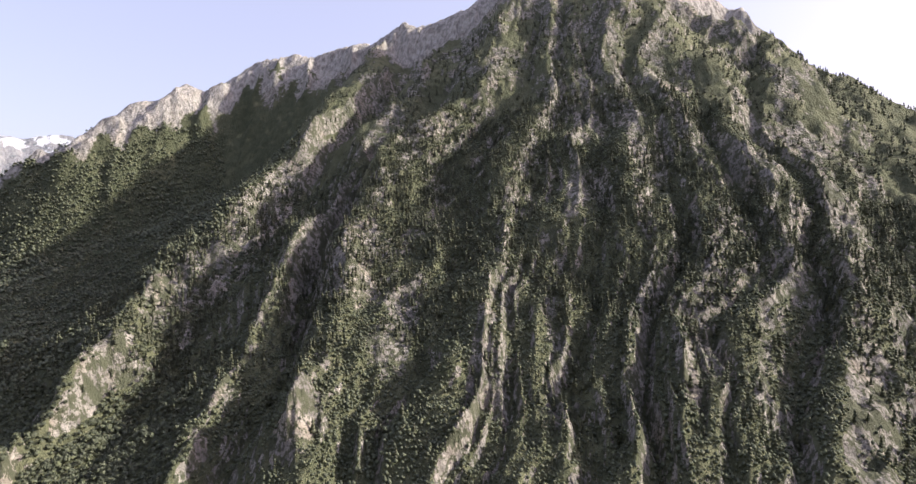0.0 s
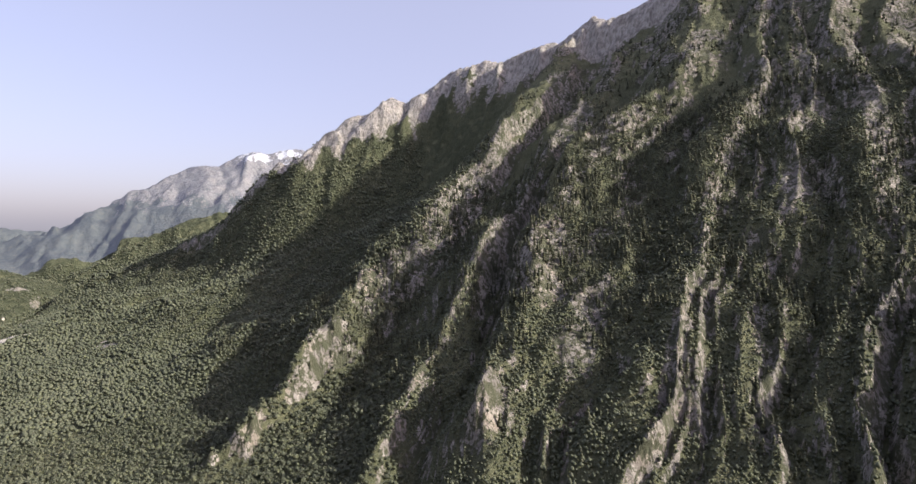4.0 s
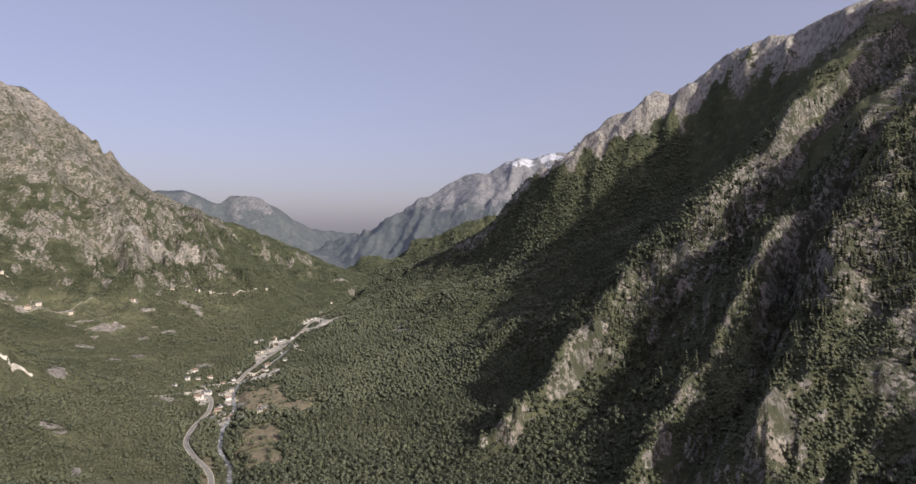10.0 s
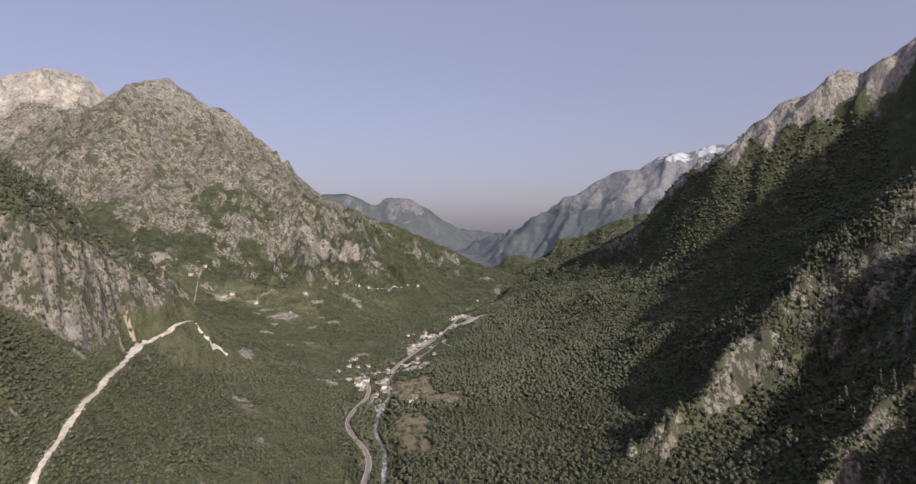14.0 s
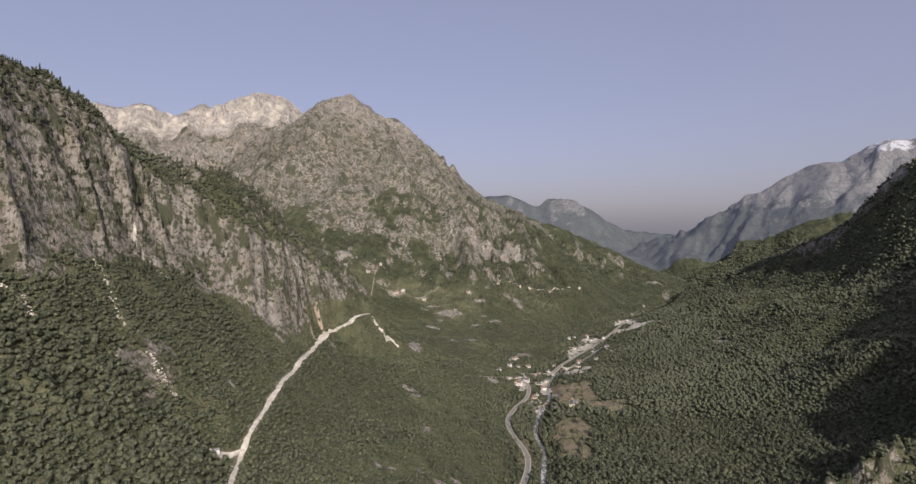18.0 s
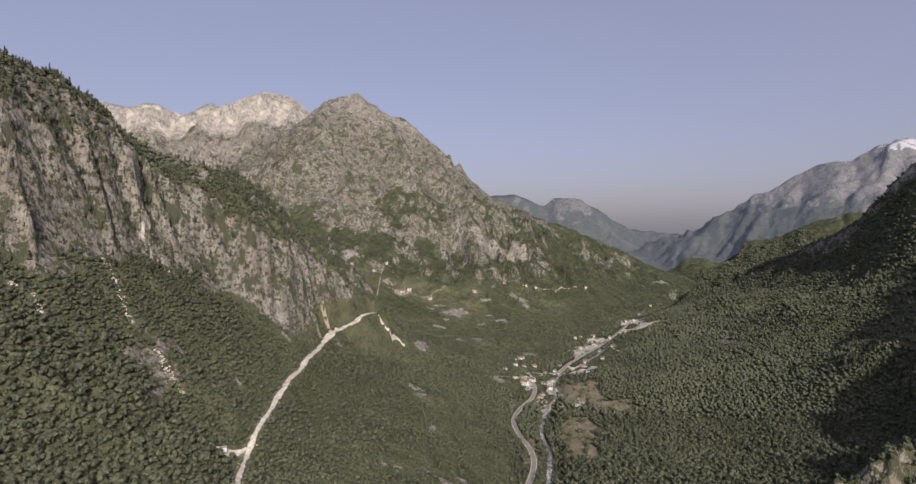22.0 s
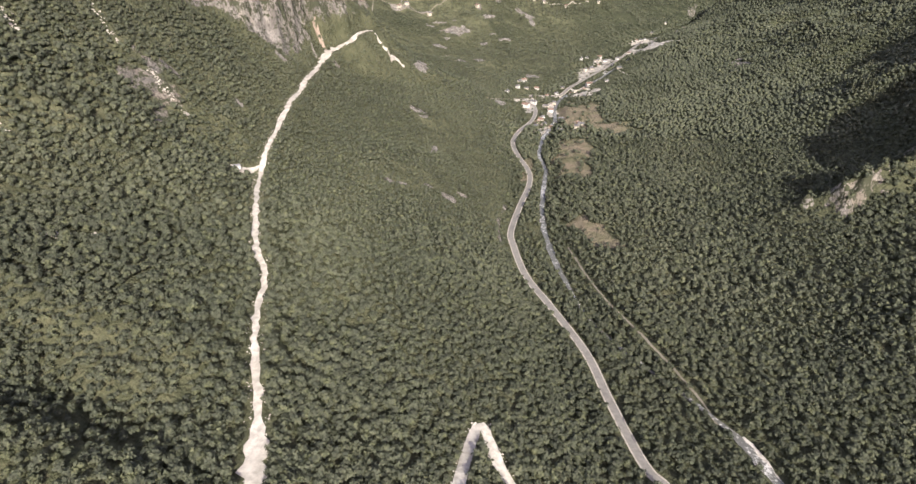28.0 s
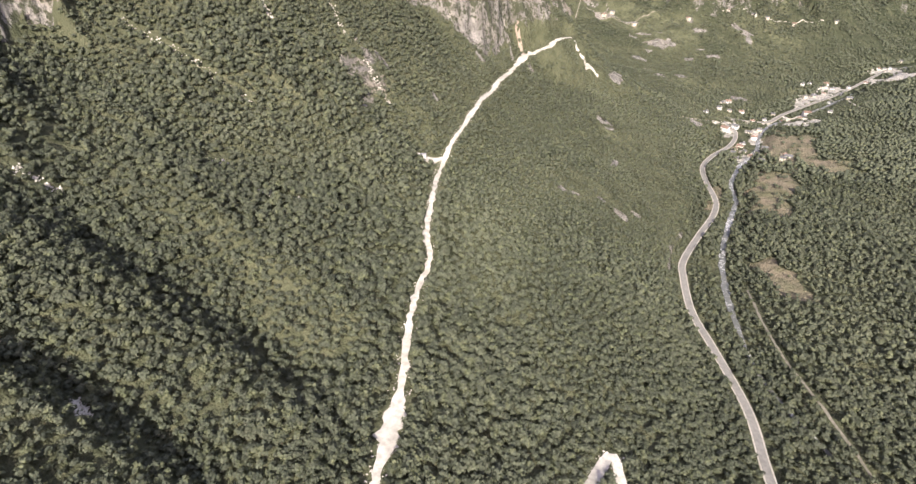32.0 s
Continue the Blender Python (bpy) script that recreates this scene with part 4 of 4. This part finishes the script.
def clear(x, y):
    """Where trees may stand: off the roads, the river, the fields and the bare rock."""
    ok = far_from(ROAD, x, y, 30) > 6.5 + 2.5 * smooth(850, 1150, y) + 7.0 * smooth(1250, 1400, y)
    ok &= far_from(RIVER, x, y, 30) > 2.5 + 2.3 * smooth(440, 500, y) + 2.5 * smooth(290, 250, y)
    ok &= (far_from(STREAM_TRACK, x, y, 20) > 3.2) & (far_from(GRAVEL_BAR, x, y, 20) > 4.0) & (far_from(PAD, x, y, 20) > 5.0)
    ok &= far_from(DIRT_ROAD, x, y, 30) > 5.4 + 3.4 * np.exp(-((y - 178) / 18) ** 2) + 3.5 * smooth(450, 700, y)
    ok &= far_from(HAIRPIN, x, y, 30) > 5.0
    ok &= far_from(SPUR_TRACK, x, y, 30) > 13.0
    for line in HILL_ROADS:
        ok &= far_from(line, x, y, 12) > 4.0
    ok &= far_from(np.array([h[:2] for h in HOUSES], float), x, y, 20) > 9.0
    for line in SCREES:
        ok &= far_from(line, x, y, 12) > 2.8
    ok &= (np.hypot((x - 150) / 44, (y - 1055) / 80) > 1) | (vnoise(x / 9, y / 9, 93) > 0.35)
    ok &= ((sample(FIELD, x, y) < 0.4) | (lattice(np.floor(x / 3).astype(np.int64), np.floor(y / 3).astype(np.int64), 5) > 0.86)) & (sample(GRAVEL, x, y) < 0.4) & (sample(OUTCROPS, x, y) < 0.35)
    return ok


def plant(name, templates, x, y, size, tall, material, label, rng):
    z = ground(x, y)
    vs, fs, base = [], [], 0
    pick = rng.integers(0, len(templates), len(x))
    turn = rng.uniform(0, 2 * np.pi, len(x))
    for k, (tv, tf) in enumerate(templates):
        s = np.nonzero(pick == k)[0]
        if not len(s):
            continue
        c, sn = np.cos(turn[s])[:, None], np.sin(turn[s])[:, None]
        px_ = (tv[:, 0] * c - tv[:, 1] * sn) * size[s][:, None] + x[s][:, None]
        py_ = (tv[:, 0] * sn + tv[:, 1] * c) * size[s][:, None] + y[s][:, None]
        pz_ = tv[:, 2] * tall[s][:, None] + z[s][:, None]
        vs.append(np.stack([px_, py_, pz_], -1).reshape(-1, 3))
        fs.append((tf[None] + (np.arange(len(s)) * len(tv))[:, None, None]).reshape(-1, 3) + base)
        base += len(s) * len(tv)
    return tagged(new(name, bulk_mesh(name, np.concatenate(vs), np.concatenate(fs), material, True)), label, "woods", kind="stuff")


rng0 = np.random.default_rng(5)
NEAR_CROWNS = [crown(rng0, 57, 0.15) for _ in range(8)]
MID_CROWNS = [crown(rng0, 11, 0.25) for _ in range(10)]
FAR_CROWNS = [crown(rng0, 0) for _ in range(12)]
PINES = [pine(rng0, 4, 6) for _ in range(5)]
FAR_PINES = [pine(rng0, 2, 5) for _ in range(4)]


VALLEY_LINE = spline(VALLEY, 20)


def woods(name, seed, step, r0, r1, crowns, width, label, t0=-127.0, t1=69.0, low=0.85, top=1.25):
    x, y, rng = scatter(seed, step, r0, r1, t0, t1)
    rock = sample(ROCK, x, y)
    keep = clear(x, y) & (rng.uniform(0, 1, len(x)) > smooth(0.3, 0.75, rock) * 0.96) & (sample(GZ, x, y) < np.where(y > 1900, 330, 640))
    hills = smooth(1050, 1200, y + 0.35 * x) * (far_from(VALLEY_LINE, x, y, 60) > 40) * (x < 0.62 * y - 560 + 120)
    thin = fbm(x / 60, y / 60, 3, 77) + hills * (1.7 + 2.2 * fbm(x / 170, y / 170, 3, 80))
    keep &= rng.uniform(-1.6, 1.2, len(x)) < 0.75 - 0.5 * thin
    keep &= rng.uniform(0, 1, len(x)) > 0.8 * np.maximum(ellipse(x, y, 15, 680, 65, 140, 8), 0.8 * ellipse(x, y, -60, 620, 40, 60))
    x, y = x[keep], y[keep]
    size = width * rng.uniform(0.65, 1.3, len(x)) * (1 + 0.2 * fbm(x / 90, y / 90, 2, 78)) * (1 - 0.25 * hills[keep]) * (1 - 0.24 * smooth(85, 60, x) * smooth(430, 560, y))
    return plant(name, crowns, x, y, size, size * rng.uniform(low, top, len(x)), LEAF, label, rng)


woods("near_woods", 11, 3.8, 110, 430, NEAR_CROWNS, 5.4, "dense young oak and hornbeam wood on the slope", -55, 85)
woods("middle_woods", 12, 4.3, 430, 900, MID_CROWNS, 5.5, "dense broadleaf wood on the valley sides", -52, 80)
woods("flank_woods", 14, 3.4, 380, 1150, FAR_CROWNS, 3.5, "broadleaf scrub on the foot of the eastern mountain", -127, -52, 0.8, 1.5)
woods("far_woods", 13, 5.4, 900, 1500, FAR_CROWNS, 6.2, "distant broadleaf wood on the slopes", -62, 50)
woods("farthest_woods", 15, 7.6, 1500, 2500, FAR_CROWNS, 8.2, "far broadleaf wood under the high crests", -55, 40)

woods("valley_end_woods", 16, 10.0, 2500, 3200, FAR_CROWNS, 10, "far dark wood below the snowy mountain", -52, -8)


def scrub(name, seed, step, r0, r1, wide, label, inside):
    """Low bushes between the trees of an open slope."""
    x, y, rng = scatter(seed, step, r0, r1, -35, 40)
    keep = inside(x, y) & clear(x, y) & (sample(ROCK, x, y) < 0.5)
    keep &= rng.uniform(-1.0, 1.0, len(x)) < 0.45 + 0.8 * fbm(x / 35, y / 35, 3, 81)
    x, y = x[keep], y[keep]
    size = wide * rng.uniform(0.5, 1.4, len(x))
    return plant(name, FAR_CROWNS, x, y, size, size * rng.uniform(0.6, 1.0, len(x)), LEAF, label, rng)


scrub("slope_scrub", 17, 3.1, 430, 1050, 2.7, "low green scrub on the sunny western slope", lambda x, y: (x < 75) & (x > -240) & (y > 430))
scrub("hill_scrub", 18, 6.8, 1050, 2000, 4.0, "low scrub and hedges on the terraced hills", lambda x, y: (x < 0.62 * y - 440) & (y > 1000))


def pines(name, seed, step, r0, r1, templates, tall_m, label):
    x, y, rng = scatter(seed, step, r0, r1)
    da, _, _, _ = along(CREST_A, x, y)
    db, _, _, _ = along(CREST_B, x, y)
    z = sample(GZ, x, y)
    group = fbm(x / 80, y / 80, 3, 79)
    want = np.maximum(smooth(1280, 950, da) * (z > 85), 1.4 * smooth(280, 60, db) * (z > 215)) * smooth(-0.8, 0.3, group)
    keep = clear(x, y) & (rng.uniform(0, 1, len(x)) < want * 0.5) & (z < 1000) & ((da > 210) | (z < 420))
    x, y = x[keep], y[keep]
    tall = tall_m * rng.uniform(0.6, 1.3, len(x)) * np.where(x < 0, 0.72, 1.0)
    return plant(name, templates, x, y, tall * rng.uniform(0.8, 1.3, len(x)), tall, NEEDLE, label, rng)


pines("pine_wood", 21, 6.6, 400, 1150, PINES, 14.0, "dark pines on the rocky flank and along the crest")
pines("far_pine_wood", 22, 11.0, 1150, 2200, FAR_PINES, 13, "dark pines on ledges of the high rock walls")

# ---- the village ----
def house(wide, deep, tall, pitch, wall_mat, roof_mat, storeys, label):
    """A gabled house at the origin, its long side along x."""
    base = tagged(new("house"), label, "house", "houses of the village")
    bm = bmesh.new()
    hw, hd = wide / 2, deep / 2
    ends = []
    for x in (-hw, hw):
        ends.append([bm.verts.new(c) for c in ((x, -hd, -2.5), (x, hd, -2.5), (x, hd, tall), (x, 0, tall + pitch), (x, -hd, tall))])
    bm.faces.new(ends[0][::-1]), bm.faces.new(ends[1])
    for i in range(5):
        bm.faces.new((ends[0][i], ends[0][(i + 1) % 5], ends[1][(i + 1) % 5], ends[1][i]))
    part("wall", bm, wall_mat, base)
    bm = bmesh.new()
    for s in (-1, 1):
        run = hd + 0.6
        low, top = tall - pitch * 0.6 / hd, tall + pitch
        v = [bm.verts.new((x, y, z)) for x in (-hw - 0.5, hw + 0.5) for y, z in ((s * run, low + 0.05), (0, top + 0.05), (0, top + 0.35), (s * run, low + 0.35))]
        for f in ((0, 1, 2, 3), (7, 6, 5, 4), (0, 4, 5, 1), (1, 5, 6, 2), (2, 6, 7, 3), (3, 7, 4, 0)):
            bm.faces.new([v[i] for i in f])
    roof_part = part("roof", bm, roof_mat, base)
    bm = bmesh.new()
    box(bm, hw * 0.4, hw * 0.4 + 0.8, 0.4, 1.2, tall, tall + pitch + 1.0)
    part("chimney", bm, wall_mat, roof_part)
    n = max(2, int(wide / 3.2))
    for storey in range(storeys):
        for k in range(n):
            x = -hw + wide * (k + 0.5) / n
            for s in (-1, 1):
                bm = bmesh.new()
                if storey == 0 and k == n // 2 and s == -1:
                    box(bm, x - 0.5, x + 0.5, s * hd - 0.06, s * hd + 0.06, 0.0, 2.1)
                    part("door", bm, BARK, base)
                else:
                    z = 1.0 + storey * 2.8
                    box(bm, x - 0.55, x + 0.55, s * hd - 0.05, s * hd + 0.05, z, z + 1.3)
                    part("window", bm, DARK, base)
    return base


def place(thing, x, y, turn=0.0, lift=0.0):
    z = float(ground(np.array([float(x)]), np.array([float(y)]))[0])
    thing.matrix_basis = pose(x, y, z + lift, 0, 0, turn)
    return thing


rh = random.Random(4)
KINDS = [("white rendered house with a clay tile roof", WHITE, TILE), ("cream rendered house with a grey roof", CREAM, SLATE),
         ("white rendered house with a grey roof", WHITE, SLATE), ("cream rendered house with a clay tile roof", CREAM, TILE)]
for x, y, turn, length, storeys, kind in HOUSES:
    label, wall_mat, roof_mat = KINDS[kind]
    place(house(length, length * 0.62, 2.9 * storeys, length * 0.2, wall_mat, roof_mat, storeys, label), x, y, turn)

FAR_HOUSES = [(-240, 1745), (-181, 1674), (-160, 1675), (-96, 1658), (144, 1854), (217, 1887), (254, 1892), (330, 1919), (463, 2055), (-269, 1690), (39, 1739), (654, 2031)]
for n, (x, y) in enumerate(FAR_HOUSES):
    label, wall_mat, roof_mat = KINDS[(1, 3, 1)[n % 3]]
    place(house(10 + n % 3, 7, 5.6, 2.0, wall_mat, roof_mat, 2, label.replace("house", "farmhouse")), x, y, 25 * (n % 5) - 40, 1.5)

# a long retaining wall and yard by the white hall
bm = bmesh.new()
box(bm, -24, 24, -0.4, 0.4, -3, 3.2)
yard = tagged(new("retaining_wall"), "long pale concrete retaining wall below the white hall", "wall")
part("wall", bm, SHOULDER, yard)
place(yard, 262, 1218, 28)

# ---- the shed beside the dirt road ----
shed = tagged(new("site_shed"), "small white site cabin with a blue-grey metal roof", "shed")
bm = bmesh.new()
box(bm, -3.2, 3.2, -2.0, 2.0, -1.5, 2.5)
part("body", bm, WHITE, shed)
bm = bmesh.new()
box(bm, -3.6, 3.6, -2.4, 2.4, 2.5, 2.75)
part("roof", bm, STEEL, shed, "blue-grey metal roof")
bm = bmesh.new()
box(bm, -0.5, 0.5, -2.05, -1.98, -0.1, 2.0)
part("door", bm, BARK, shed)
place(shed, PAD[1, 0], PAD[1, 1], 30, 0.3)
ribbon("shed_pad", PAD, 3.0, DIRT, 0.4, "white gravel pad around the site cabin", "gravel", uneven=0.3, seed=15)


# ---- trees on the near slope, one by one ----
def tree(seed, tall, label):
    rng = np.random.default_rng(seed)
    base = tagged(new("broadleaf_tree"), label, "tree", "trees on the near slope")
    bm = bmesh.new()

    def limb(a, b, r0, r1):
        a, b = Vector(a), Vector(b)
        q = (b - a).to_track_quat("Z", "Y")
        rings = [[bm.verts.new(c + q @ Vector((r * math.cos(k * 1.2566), r * math.sin(k * 1.2566), 0))) for k in range(5)] for c, r in ((a, r0), (b, r1))]
        for k in range(5):
            bm.faces.new((rings[0][k], rings[0][(k + 1) % 5], rings[1][(k + 1) % 5], rings[1][k]))

    fork = (0.05 * tall, 0.02 * tall, 0.45 * tall)
    limb((0, 0, -0.6), fork, 0.035 * tall, 0.024 * tall)
    for k in range(4):
        a = k * 1.57 + rng.uniform(-0.4, 0.4)
        limb(fork, (0.24 * tall * math.cos(a), 0.24 * tall * math.sin(a), tall * rng.uniform(0.62, 0.82)), 0.018 * tall, 0.006 * tall)
    part("trunk", bm, BARK, base)
    vs, fs, n0 = [], [], 0
    for k in range(7):
        a, out = k * 2.4, 0.3 * math.sqrt((k + 0.3) / 7)
        rad = rng.uniform(0.17, 0.24)
        mid = (out * math.cos(a), out * math.sin(a), 0.72 - 0.6 * out * out + rng.uniform(-0.12, 0.1))
        core_v, core_f = clump(rng, 8)
        leaf_v, leaf_f = leaves(rng, 34, mid, (rad, rad, rad * 0.85), 0.075)
        for v, f in ((core_v * rad * 0.8 + mid, core_f), (leaf_v, leaf_f)):
            vs.append(v * tall), fs.append(f + n0)
            n0 += len(v)
    crown_ob = new("crown", bulk_mesh("crown", np.concatenate(vs), np.concatenate(fs), LEAF))
    crown_ob.parent = base
    return base


MODELS = [tree(40, 5.6, "broad green oak with a rounded crown"), tree(41, 6.2, "tall green hornbeam with an uneven crown"),
          tree(42, 4.7, "small bushy green oak on the slope"), tree(43, 6.8, "large spreading green oak"), tree(44, 5.2, "young green hornbeam with a narrow crown")]
tx, ty, trng = scatter(31, 6.0, 150, 300, -35, 45)
ok = clear(tx, ty) & (ty < 262) & (tx > -150) & (tx < 130)
tx, ty = tx[ok], ty[ok]
near_first = np.argsort(ty)[:300]
for n, i in enumerate(near_first):
    z = float(ground(tx[i:i + 1], ty[i:i + 1])[0])
    model = MODELS[n % len(MODELS)]
    m = pose(float(tx[i]), float(ty[i]), z, 0, 0, float(trng.uniform(0, 360)))
    if n < len(MODELS):
        model.matrix_basis = m
    else:
        copy_thing(model, m)
